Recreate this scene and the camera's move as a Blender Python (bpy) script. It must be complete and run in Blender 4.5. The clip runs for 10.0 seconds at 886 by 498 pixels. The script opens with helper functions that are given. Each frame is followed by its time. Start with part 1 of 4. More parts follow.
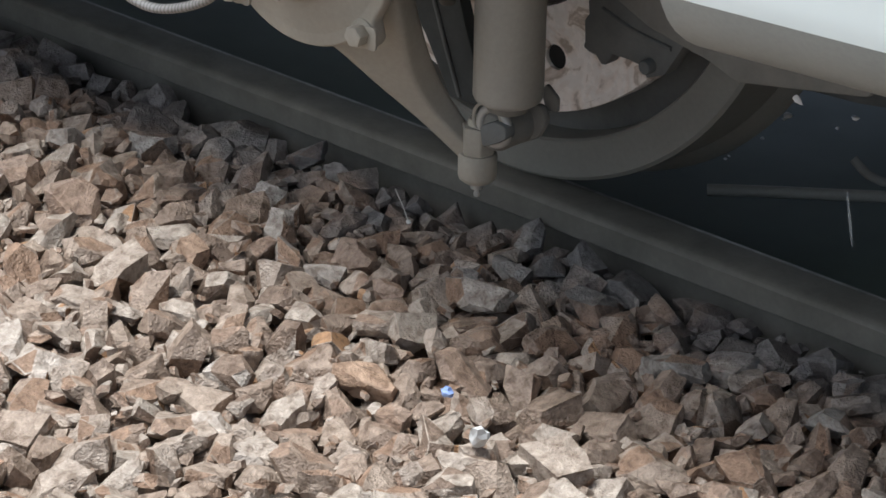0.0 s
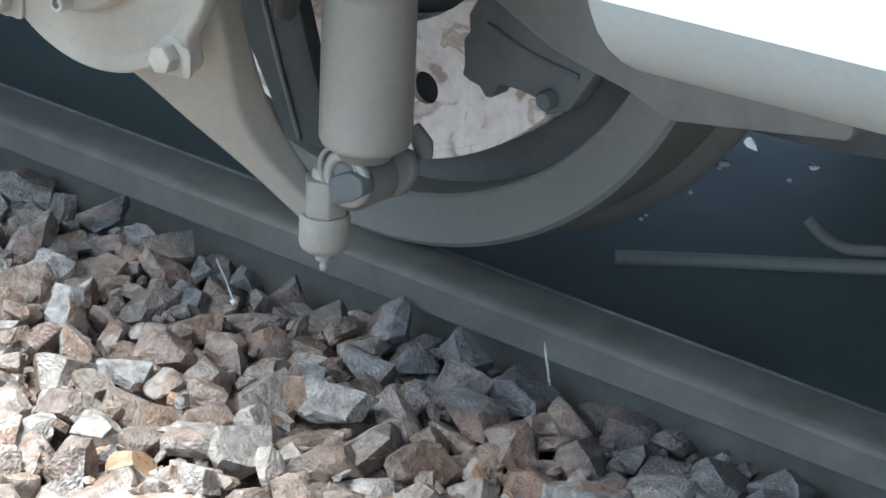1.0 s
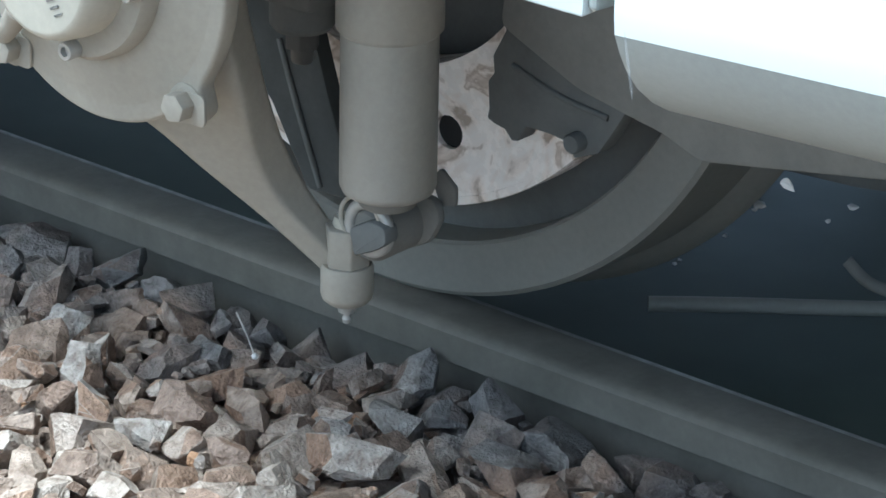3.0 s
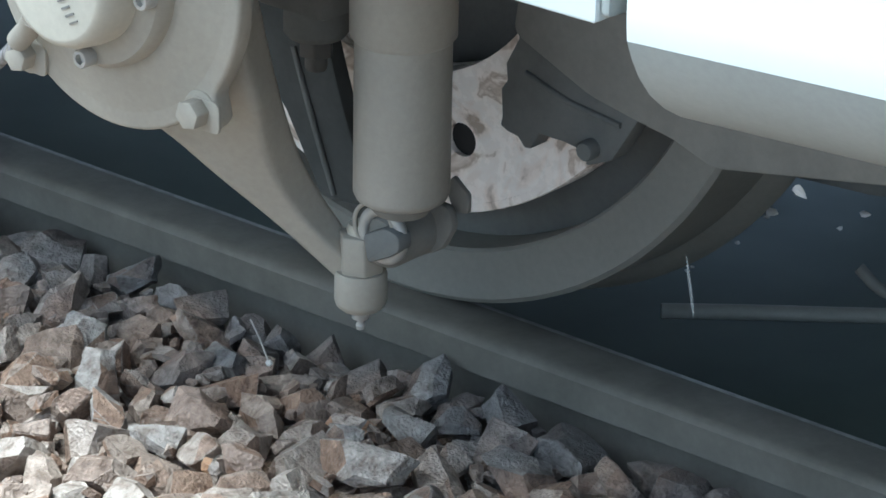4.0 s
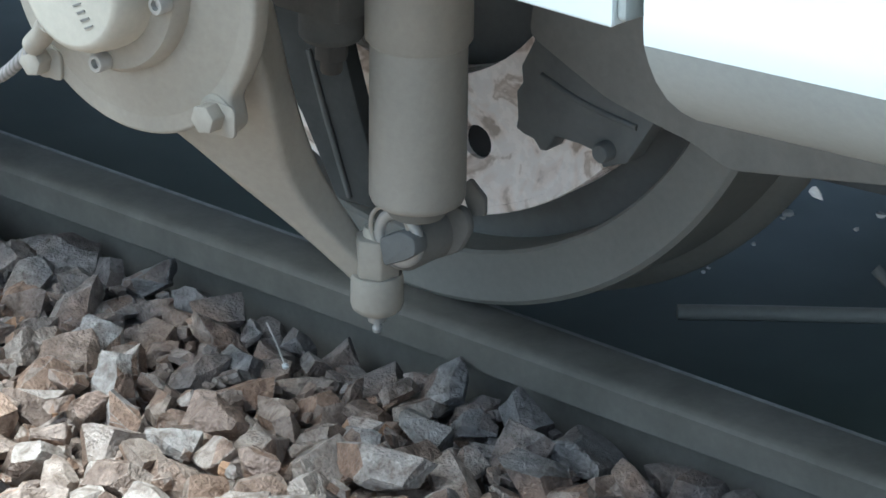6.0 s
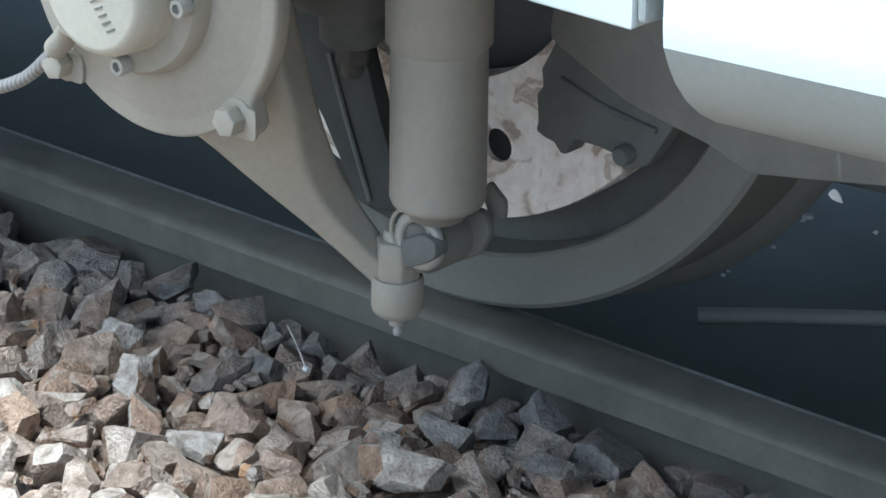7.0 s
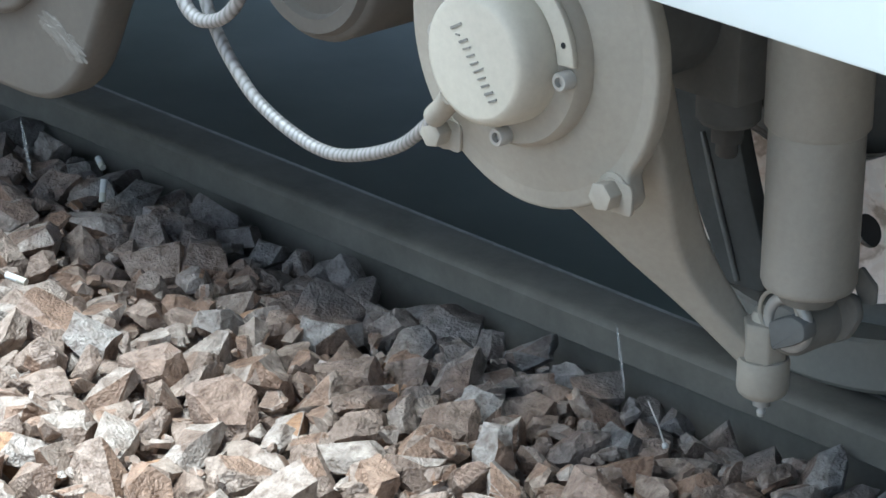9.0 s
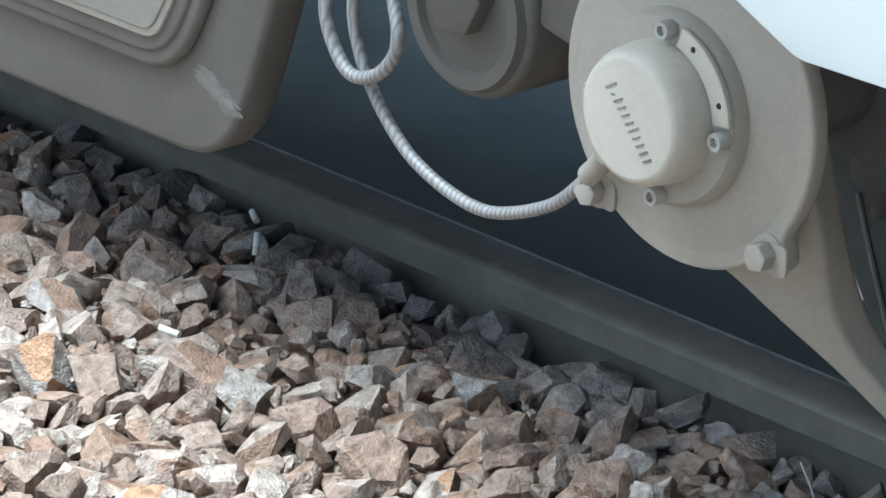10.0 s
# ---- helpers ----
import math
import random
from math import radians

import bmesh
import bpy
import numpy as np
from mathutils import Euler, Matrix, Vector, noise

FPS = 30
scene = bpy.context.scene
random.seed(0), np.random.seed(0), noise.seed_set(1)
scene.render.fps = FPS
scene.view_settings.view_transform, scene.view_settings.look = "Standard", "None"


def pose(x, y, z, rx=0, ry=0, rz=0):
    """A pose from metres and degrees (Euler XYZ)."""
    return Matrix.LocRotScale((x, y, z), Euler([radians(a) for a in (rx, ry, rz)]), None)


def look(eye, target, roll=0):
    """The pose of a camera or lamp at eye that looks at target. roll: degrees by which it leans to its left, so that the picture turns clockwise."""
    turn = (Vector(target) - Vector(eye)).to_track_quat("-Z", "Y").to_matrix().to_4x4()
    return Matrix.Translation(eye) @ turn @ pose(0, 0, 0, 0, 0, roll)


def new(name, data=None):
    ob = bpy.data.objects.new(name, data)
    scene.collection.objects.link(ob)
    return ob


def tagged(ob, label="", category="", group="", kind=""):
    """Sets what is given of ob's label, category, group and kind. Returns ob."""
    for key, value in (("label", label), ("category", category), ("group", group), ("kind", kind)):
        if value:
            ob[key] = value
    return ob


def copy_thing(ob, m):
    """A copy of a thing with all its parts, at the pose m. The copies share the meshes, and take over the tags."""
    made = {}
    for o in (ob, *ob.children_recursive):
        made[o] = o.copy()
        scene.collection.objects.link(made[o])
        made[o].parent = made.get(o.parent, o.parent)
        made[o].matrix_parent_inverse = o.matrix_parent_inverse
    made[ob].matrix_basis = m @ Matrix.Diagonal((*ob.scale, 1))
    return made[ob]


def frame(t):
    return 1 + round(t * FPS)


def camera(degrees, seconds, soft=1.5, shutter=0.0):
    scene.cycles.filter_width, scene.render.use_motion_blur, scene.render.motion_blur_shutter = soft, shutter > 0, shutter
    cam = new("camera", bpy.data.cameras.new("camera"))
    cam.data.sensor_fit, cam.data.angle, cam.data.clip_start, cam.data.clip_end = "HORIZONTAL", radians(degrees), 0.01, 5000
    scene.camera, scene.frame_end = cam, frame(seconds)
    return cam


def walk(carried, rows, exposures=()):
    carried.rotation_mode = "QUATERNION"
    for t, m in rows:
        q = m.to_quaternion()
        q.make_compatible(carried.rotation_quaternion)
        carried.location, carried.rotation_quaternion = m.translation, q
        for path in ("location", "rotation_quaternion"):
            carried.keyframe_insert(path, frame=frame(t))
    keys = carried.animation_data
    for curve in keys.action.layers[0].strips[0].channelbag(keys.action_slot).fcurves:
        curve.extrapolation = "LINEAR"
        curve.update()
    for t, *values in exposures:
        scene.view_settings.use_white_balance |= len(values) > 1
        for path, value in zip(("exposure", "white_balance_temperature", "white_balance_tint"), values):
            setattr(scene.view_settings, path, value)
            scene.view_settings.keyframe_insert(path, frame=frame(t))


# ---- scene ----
cam = camera(14.276, 10.0, soft=1.6)
WAY = [
    (0, look((2.765, -3.220, 1.830), (0.7001, -0.9258, 0.4053), 1.15)),
    (0.1, look((2.697, -3.148, 1.790), (0.6400, -0.8445, 0.3669), 1.31)),
    (0.2, look((2.571, -3.014, 1.715), (0.5263, -0.6986, 0.2941), 1.47)),
    (0.3, look((2.498, -2.936, 1.672), (0.4681, -0.6055, 0.2551), 1.65)),
    (0.4, look((2.457, -2.893, 1.648), (0.4460, -0.5430, 0.2349), 1.80)),
    (0.5, look((2.384, -2.815, 1.605), (0.3927, -0.4479, 0.1933), 1.97)),
    (0.7, look((2.202, -2.617, 1.495), (0.2429, -0.2194, 0.0905), 2.14)),
    (0.8, look((2.176, -2.590, 1.480), (0.2237, -0.1822, 0.0822), 2.22)),
    (1, look((2.113, -2.522, 1.442), (0.1683, -0.1018, 0.0556), 2.37)),
    (1.5, look((2.057, -2.454, 1.406), (0.1056, -0.0243, 0.0472), 2.12)),
    (2, look((2.046, -2.439, 1.403), (0.0945, -0.0062, 0.0488), 1.68)),
    (2.5, look((2.046, -2.432, 1.403), (0.0801, -0.0124, 0.0453), 1.36)),
    (4, look((2.058, -2.446, 1.404), (0.0658, -0.0387, 0.0630), 1.06)),
    (4.5, look((2.051, -2.445, 1.408), (0.0597, -0.0390, 0.0644), 1.09)),
    (5, look((2.051, -2.444, 1.407), (0.0583, -0.0402, 0.0607), 1.03)),
    (6.5, look((2.054, -2.446, 1.410), (0.0495, -0.0509, 0.0668), 0.62)),
    (7, look((2.058, -2.451, 1.409), (0.0414, -0.0640, 0.0698), 0.61)),
    (7.5, look((2.059, -2.449, 1.409), (0.0179, -0.0804, 0.0731), 0.48)),
    (7.8, look((2.055, -2.459, 1.412), (-0.0240, -0.1121, 0.0962), 0.48)),
    (8, look((2.052, -2.466, 1.414), (-0.0620, -0.1453, 0.1071), 0.47)),
    (8.2, look((2.048, -2.469, 1.411), (-0.1007, -0.1777, 0.1099), 0.63)),
    (8.5, look((2.043, -2.473, 1.408), (-0.1578, -0.2293, 0.1106), 0.79)),
    (9, look((2.030, -2.494, 1.412), (-0.2259, -0.2934, 0.1368), 0.99)),
    (9.3, look((2.025, -2.486, 1.416), (-0.2707, -0.3108, 0.1676), 0.58)),
    (9.5, look((2.022, -2.480, 1.419), (-0.2926, -0.3199, 0.1787), 0.37)),
    (10, look((2.024, -2.492, 1.421), (-0.3425, -0.3864, 0.1853), 0.60)),
]
walk(cam, WAY, exposures=[(0, 0.28, 5900, 7), (0.3, 0.72, 5550, 4), (0.5, 1.2, 5300, 2), (1, 1.5, 5080, -1), (2.5, 1.25, 5120, -2), (5, 1.17, 5140, -2), (7.5, 1.12, 5170, -1), (10, 1.0, 5220, 0)])

# ---- light: rainy overcast day, the brighter part of the sky over the open side ----
world = bpy.data.worlds.new("overcast_sky")
scene.world = world
world.use_nodes = True
wn = world.node_tree
sky = wn.nodes.new("ShaderNodeTexSky")
sky.sky_type = "NISHITA"
sky.sun_disc = False
sky.sun_elevation, sky.sun_rotation = radians(60), radians(218)
sky.dust_density, sky.air_density, sky.ozone_density = 5.0, 1.0, 1.0
cloud = wn.nodes.new("ShaderNodeHueSaturation")
cloud.inputs["Saturation"].default_value = 0.62
wn.links.new(sky.outputs[0], cloud.inputs["Color"])
wn.links.new(cloud.outputs[0], wn.nodes["Background"].inputs[0])
wn.nodes["Background"].inputs[1].default_value = 0.125
sun = new("sun", bpy.data.lights.new("sun", "SUN"))
sun.data.energy, sun.data.angle, sun.data.color = 4.6, radians(20), (1.0, 0.97, 0.93)
sun.matrix_world = look((-0.95, -1.22, 5.6), (0, 0, 0))


# ---- materials ----
def nodes_of(name):
    m = bpy.data.materials.new(name)
    m.use_nodes = True
    nt = m.node_tree
    return m, nt, nt.nodes["Principled BSDF"]


def noise_node(nt, scale, detail=4.0, rough=0.6):
    co = nt.nodes.new("ShaderNodeTexCoord")
    n = nt.nodes.new("ShaderNodeTexNoise")
    n.inputs["Scale"].default_value, n.inputs["Detail"].default_value = scale, detail
    n.inputs["Roughness"].default_value = rough
    nt.links.new(co.outputs["Object"], n.inputs["Vector"])
    return n


def ramp_node(nt, source, stops):
    r = nt.nodes.new("ShaderNodeValToRGB")
    while len(r.color_ramp.elements) < len(stops):
        r.color_ramp.elements.new(0.5)
    for e, (p, c) in zip(r.color_ramp.elements, stops):
        e.position, e.color = p, (*c, 1)
    nt.links.new(source, r.inputs[0])
    return r


def mix_node(nt, fac, a, b, kind="MIX"):
    m = nt.nodes.new("ShaderNodeMixRGB")
    m.blend_type = kind
    for i, v in ((0, fac), (1, a), (2, b)):
        if isinstance(v, (int, float)):
            m.inputs[i].default_value = v
        elif isinstance(v, tuple):
            m.inputs[i].default_value = (*v, 1)
        else:
            nt.links.new(v, m.inputs[i])
    return m


def bump_on(nt, bsdf, source, strength, distance):
    b = nt.nodes.new("ShaderNodeBump")
    b.inputs["Strength"].default_value, b.inputs["Distance"].default_value = strength, distance
    nt.links.new(source, b.inputs["Height"])
    nt.links.new(b.outputs[0], bsdf.inputs["Normal"])


def worn(name, dark, light, rough=0.6, metal=0.0, big=14, fine=140, bump=0.3, spec=0.3):
    """A surface with stains at a hand's width and grain at millimetres."""
    m, nt, b = nodes_of(name)
    n1, n2 = noise_node(nt, big, 6), noise_node(nt, fine, 3)
    r1 = ramp_node(nt, n1.outputs["Fac"], [(0.3, dark), (0.7, light)])
    r2 = ramp_node(nt, n2.outputs["Fac"], [(0.3, (0.9, 0.9, 0.9)), (0.7, (1.05, 1.05, 1.05))])
    c = mix_node(nt, 0.6, r1.outputs[0], r2.outputs[0], "MULTIPLY")
    nt.links.new(c.outputs[0], b.inputs["Base Color"])
    b.inputs["Roughness"].default_value, b.inputs["Metallic"].default_value = rough, metal
    b.inputs["Specular IOR Level"].default_value = spec
    bump_on(nt, b, n2.outputs["Fac"], bump, 0.001)
    return m


PAINT = worn("dusty_grey_paint", (0.333, 0.309, 0.256), (0.387, 0.36, 0.30), 0.62, big=7)
CAPPAINT = worn("pale_grey_cap_paint", (0.49, 0.465, 0.385), (0.52, 0.494, 0.412), 0.55, big=7, bump=0.1)
DAMPER = worn("damper_grey_paint", (0.305, 0.292, 0.252), (0.35, 0.335, 0.292), 0.5, big=6)
GRIME = worn("dark_brake_grime", (0.17, 0.166, 0.150), (0.225, 0.22, 0.198), 0.75)
SOOT = worn("sooty_steel", (0.05, 0.054, 0.052), (0.085, 0.09, 0.086), 0.8)
BLACK = worn("black_underframe", (0.12, 0.125, 0.119), (0.172, 0.177, 0.168), 0.8)
RIMSTEEL = worn("dull_wheel_steel", (0.195, 0.190, 0.168), (0.236, 0.23, 0.204), 0.65, 0.1, big=5)
RAILSIDE = worn("dirty_rail_steel", (0.112, 0.108, 0.092), (0.172, 0.165, 0.142), 0.7, 0.1)
ZINC = worn("zinc_bolt", (0.35, 0.34, 0.31), (0.5, 0.49, 0.45), 0.45, 0.3)
# black that stands for the shade inside holes
HOLEBLACK = worn("hole_shade_black", (0.015, 0.016, 0.017), (0.03, 0.03, 0.03), 0.7)
CONCRETE = worn("grey_concrete", (0.15, 0.145, 0.135), (0.26, 0.25, 0.23), 0.9)
# body white with the shade of turned-in faces put into the colour
SHADEBAND = worn("shaded_body_paint", (0.30, 0.327, 0.315), (0.34, 0.367, 0.353), 0.45, big=5, bump=0.05)
CASTING = worn("dirty_casting_paint", (0.13, 0.122, 0.105), (0.168, 0.157, 0.136), 0.6, big=6)
SCUFF = worn("scuffed_casting_paint", (0.15, 0.141, 0.123), (0.20, 0.189, 0.166), 0.55)
PALE = worn("pale_scrap", (0.5, 0.5, 0.48), (0.7, 0.7, 0.68), 0.7)
BLUE = worn("blue_scrap", (0.12, 0.2, 0.5), (0.4, 0.5, 0.75), 0.4)


def white_paint():
    m, nt, b = nodes_of("white_body_paint")
    n = noise_node(nt, 5, 5)
    r = ramp_node(nt, n.outputs["Fac"], [(0.3, (0.60, 0.655, 0.645)), (0.7, (0.64, 0.69, 0.68))])
    nt.links.new(r.outputs[0], b.inputs["Base Color"])
    b.inputs["Roughness"].default_value = 0.35
    return m


def disc_steel():
    """Bare friction steel polished in rings, with the ballast's reflection painted as tan blotches."""
    m, nt, b = nodes_of("painted_reflection_steel")
    n1 = noise_node(nt, 17, 4, 0.5)
    n1.inputs["Distortion"].default_value = 0.9
    n2 = noise_node(nt, 90, 4)
    # pale ground and tan blotches stand for the mirrored lit ballast
    r = ramp_node(nt, n1.outputs["Fac"], [(0.34, (0.50, 0.41, 0.33)), (0.40, (0.93, 0.83, 0.74)), (0.49, (0.99, 0.93, 0.86)), (0.57, (0.98, 0.90, 0.82)), (0.605, (0.58, 0.48, 0.39)), (0.68, (0.96, 0.87, 0.78))])
    r2 = ramp_node(nt, n2.outputs["Fac"], [(0.3, (0.93, 0.93, 0.93)), (0.7, (1, 1, 1))])
    c = mix_node(nt, 0.7, r.outputs[0], r2.outputs[0], "MULTIPLY")
    nt.links.new(c.outputs[0], b.inputs["Base Color"])
    b.inputs["Metallic"].default_value = 0.0
    rr = ramp_node(nt, n2.outputs["Fac"], [(0.3, (0.2, 0.2, 0.2)), (0.7, (0.34, 0.34, 0.34))])
    nt.links.new(rr.outputs[0], b.inputs["Roughness"])
    bump_on(nt, b, n1.outputs["Fac"], 0.03, 0.004)
    return m


def braid():
    m, nt, b = nodes_of("braided_steel_sleeve")
    co = nt.nodes.new("ShaderNodeTexCoord")
    w = nt.nodes.new("ShaderNodeTexWave")
    w.inputs["Scale"].default_value, w.inputs["Distortion"].default_value = 50, 5.0
    nt.links.new(co.outputs["Object"], w.inputs["Vector"])
    r = ramp_node(nt, w.outputs["Fac"], [(0.0, (0.185, 0.18, 0.168)), (0.35, (0.27, 0.263, 0.25)), (0.8, (0.325, 0.318, 0.305))])
    nt.links.new(r.outputs[0], b.inputs["Base Color"])
    b.inputs["Metallic"].default_value, b.inputs["Roughness"].default_value = 0.2, 0.5
    bump_on(nt, b, w.outputs["Fac"], 0.22, 0.001)
    return m


def rail_top():
    m, nt, b = nodes_of("rail_head_steel")
    n = noise_node(nt, 60, 4)
    r = ramp_node(nt, n.outputs["Fac"], [(0.3, (0.20, 0.20, 0.19)), (0.7, (0.36, 0.36, 0.34))])
    nt.links.new(r.outputs[0], b.inputs["Base Color"])
    b.inputs["Metallic"].default_value, b.inputs["Roughness"].default_value = 0.5, 0.45
    return m


def stone(name, per_object, palette=None):
    """Crushed limestone: each stone its own tint, with veins, dust, painted shade near the rail and chipped relief."""
    m, nt, b = nodes_of(name)
    if per_object:
        rnd = nt.nodes.new("ShaderNodeObjectInfo").outputs["Random"]
    else:
        rnd = nt.nodes.new("ShaderNodeNewGeometry").outputs["Random Per Island"]
    tint = ramp_node(nt, rnd, palette or [(0.0, (0.287, 0.220, 0.170)), (0.18, (0.339, 0.279, 0.227)), (0.36, (0.252, 0.190, 0.144)), (0.55, (0.357, 0.303, 0.251)),
                                          (0.72, (0.304, 0.240, 0.188)), (0.9, (0.404, 0.350, 0.299))])
    tint.color_ramp.interpolation = "CONSTANT"
    geo = nt.nodes.new("ShaderNodeNewGeometry")
    n1 = nt.nodes.new("ShaderNodeTexNoise")
    n1.inputs["Scale"].default_value, n1.inputs["Detail"].default_value, n1.inputs["Distortion"].default_value = 75, 7, 0.5
    n2 = nt.nodes.new("ShaderNodeTexNoise")
    n2.inputs["Scale"].default_value, n2.inputs["Detail"].default_value = 310, 4
    for n in (n1, n2):
        nt.links.new(geo.outputs["Position"], n.inputs["Vector"])
    patch = ramp_node(nt, n1.outputs["Fac"], [(0.34, (0.52, 0.46, 0.41)), (0.45, (0.90, 0.87, 0.84)), (0.54, (1.05, 1.04, 1.03)), (0.66, (1.38, 1.38, 1.37))])
    c1 = mix_node(nt, 0.9, tint.outputs[0], patch.outputs[0], "MULTIPLY")
    grain = ramp_node(nt, n2.outputs["Fac"], [(0.3, (0.70, 0.69, 0.68)), (0.7, (1.12, 1.12, 1.12))])
    c2 = mix_node(nt, 0.6, c1.outputs[0], grain.outputs[0], "MULTIPLY")
    # brake iron dust and painted-in train shade on stones nearest the rail, in uneven drifts
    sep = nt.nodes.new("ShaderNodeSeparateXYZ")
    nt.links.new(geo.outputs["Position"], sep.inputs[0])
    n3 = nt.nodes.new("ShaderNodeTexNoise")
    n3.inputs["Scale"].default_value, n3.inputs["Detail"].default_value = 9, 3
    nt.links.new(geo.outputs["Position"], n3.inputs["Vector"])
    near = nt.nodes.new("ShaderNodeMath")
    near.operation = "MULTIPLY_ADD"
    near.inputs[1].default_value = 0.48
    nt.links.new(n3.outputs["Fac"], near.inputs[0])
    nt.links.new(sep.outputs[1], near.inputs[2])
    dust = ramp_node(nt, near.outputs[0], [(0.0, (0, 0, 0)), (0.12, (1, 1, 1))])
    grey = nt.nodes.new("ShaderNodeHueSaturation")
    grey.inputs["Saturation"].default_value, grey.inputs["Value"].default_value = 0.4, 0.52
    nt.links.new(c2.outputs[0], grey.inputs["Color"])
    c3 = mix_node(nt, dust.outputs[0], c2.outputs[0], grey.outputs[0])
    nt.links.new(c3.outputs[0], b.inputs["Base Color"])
    b.inputs["Roughness"].default_value = 0.5
    b.inputs["Specular IOR Level"].default_value = 0.4
    add = mix_node(nt, 0.62, n1.outputs["Fac"], n2.outputs["Fac"])
    bump_on(nt, b, add.outputs[0], 0.8, 0.008)
    return m


WHITE, DISC, BRAID, RAILTOP = white_paint(), disc_steel(), braid(), rail_top()
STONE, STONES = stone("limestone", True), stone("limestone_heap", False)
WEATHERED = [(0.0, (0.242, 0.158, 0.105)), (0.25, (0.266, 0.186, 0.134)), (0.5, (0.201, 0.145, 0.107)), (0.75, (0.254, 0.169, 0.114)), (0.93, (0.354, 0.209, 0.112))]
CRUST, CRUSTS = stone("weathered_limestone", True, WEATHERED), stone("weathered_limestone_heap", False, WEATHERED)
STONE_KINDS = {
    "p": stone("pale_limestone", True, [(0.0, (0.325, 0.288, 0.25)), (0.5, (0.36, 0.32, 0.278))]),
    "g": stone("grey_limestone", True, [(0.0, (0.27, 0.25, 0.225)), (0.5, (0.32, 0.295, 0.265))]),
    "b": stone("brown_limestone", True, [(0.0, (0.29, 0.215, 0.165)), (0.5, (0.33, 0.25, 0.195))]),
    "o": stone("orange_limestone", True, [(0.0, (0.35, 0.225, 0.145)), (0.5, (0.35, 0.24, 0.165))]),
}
EARTH = worn("brown_gravel_ground", (0.2, 0.165, 0.135), (0.33, 0.28, 0.235), 0.95, big=6, fine=60)


# ---- building helpers ----
def mesh_of(name, bm, material, smooth=38):
    bmesh.ops.remove_doubles(bm, verts=bm.verts, dist=1e-6)
    bmesh.ops.recalc_face_normals(bm, faces=bm.faces)
    for f in bm.faces:
        f.smooth = smooth > 0
    for e in bm.edges:
        if len(e.link_faces) == 2 and e.calc_face_angle(0) > radians(smooth):
            e.smooth = False
    me = bpy.data.meshes.new(name)
    bm.to_mesh(me)
    bm.free()
    me.materials.append(material)
    return me


def part(name, bm, material, parent, label="", smooth=38):
    ob = new(name, mesh_of(name, bm, material, smooth))
    ob.parent = parent
    if label:
        tagged(ob, label)
    return ob


def thing(name, label, category, group="", kind="", at=(0, 0, 0)):
    ob = new(name)
    ob.location = at
    return tagged(ob, label, category, group, kind)


def lathe(profile, axis="z", segs=64, at=(0, 0, 0), bm=None):
    """Turns (radius, height) points round an axis through at. For y the height runs along +y."""
    bm = bm or bmesh.new()
    rings = []
    for r, h in profile:
        ring = []
        for i in range(segs):
            a = 2 * math.pi * i / segs
            c, s = r * math.cos(a), r * math.sin(a)
            p = {"z": (c, s, h), "y": (c, h, s), "x": (h, c, s)}[axis]
            ring.append(bm.verts.new((p[0] + at[0], p[1] + at[1], p[2] + at[2])))
        rings.append(ring)
    for a, b in zip(rings, rings[1:]):
        for i in range(segs):
            j = (i + 1) % segs
            bm.faces.new((a[i], a[j], b[j], b[i]))
    for ring, (r, h) in ((rings[0], profile[0]), (rings[-1], profile[-1])):
        if r > 1e-5 and profile[0] != profile[-1]:
            bm.faces.new(ring)
    return bm


def prism(outline, y0, y1, bevel=0.003, bm=None, axes="xzy"):
    """A plate with an outline in two axes, thick along the third."""
    bm2 = bmesh.new()

    def put(u, v, w):
        d = dict(zip(axes, (u, v, w)))
        return bm2.verts.new((d["x"], d["y"], d["z"]))
    a = [put(u, v, y0) for u, v in outline]
    b = [put(u, v, y1) for u, v in outline]
    n = len(outline)
    bm2.faces.new(a)
    bm2.faces.new(b[::-1])
    for i in range(n):
        bm2.faces.new((a[i], b[i], b[(i + 1) % n], a[(i + 1) % n]))
    bmesh.ops.recalc_face_normals(bm2, faces=bm2.faces)
    if bevel:
        bmesh.ops.bevel(bm2, geom=[e for e in bm2.edges if e.calc_face_angle(0) > 0.6], offset=bevel, segments=2, affect="EDGES", profile=0.5)
    if bm is None:
        return bm2
    return join(bm, bm2)


def join(bm, other):
    me = bpy.data.meshes.new("tmp")
    other.to_mesh(me)
    other.free()
    bm.from_mesh(me)
    bpy.data.meshes.remove(me)
    return bm


def box(x0, x1, y0, y1, z0, z1, bevel=0.003):
    return prism([(x0, z0), (x1, z0), (x1, z1), (x0, z1)], y0, y1, bevel)


def rounded(points, radius, n=6):
    """Rounds the corners of a polygon."""
    out = []
    k = len(points)
    for i in range(k):
        p, a, b = Vector(points[i]), Vector(points[i - 1]), Vector(points[(i + 1) % k])
        r = radius[i] if isinstance(radius, (list, tuple)) else radius
        d = min(r, (a - p).length * 0.49, (b - p).length * 0.49)
        if d <= 0:
            out.append((p.x, p.y))
            continue
        s, e = p + (a - p).normalized() * d, p + (b - p).normalized() * d
        for j in range(n + 1):
            t = j / n
            q = s * (1 - t) ** 2 + p * 2 * t * (1 - t) + e * t * t
            out.append((q.x, q.y))
    return out


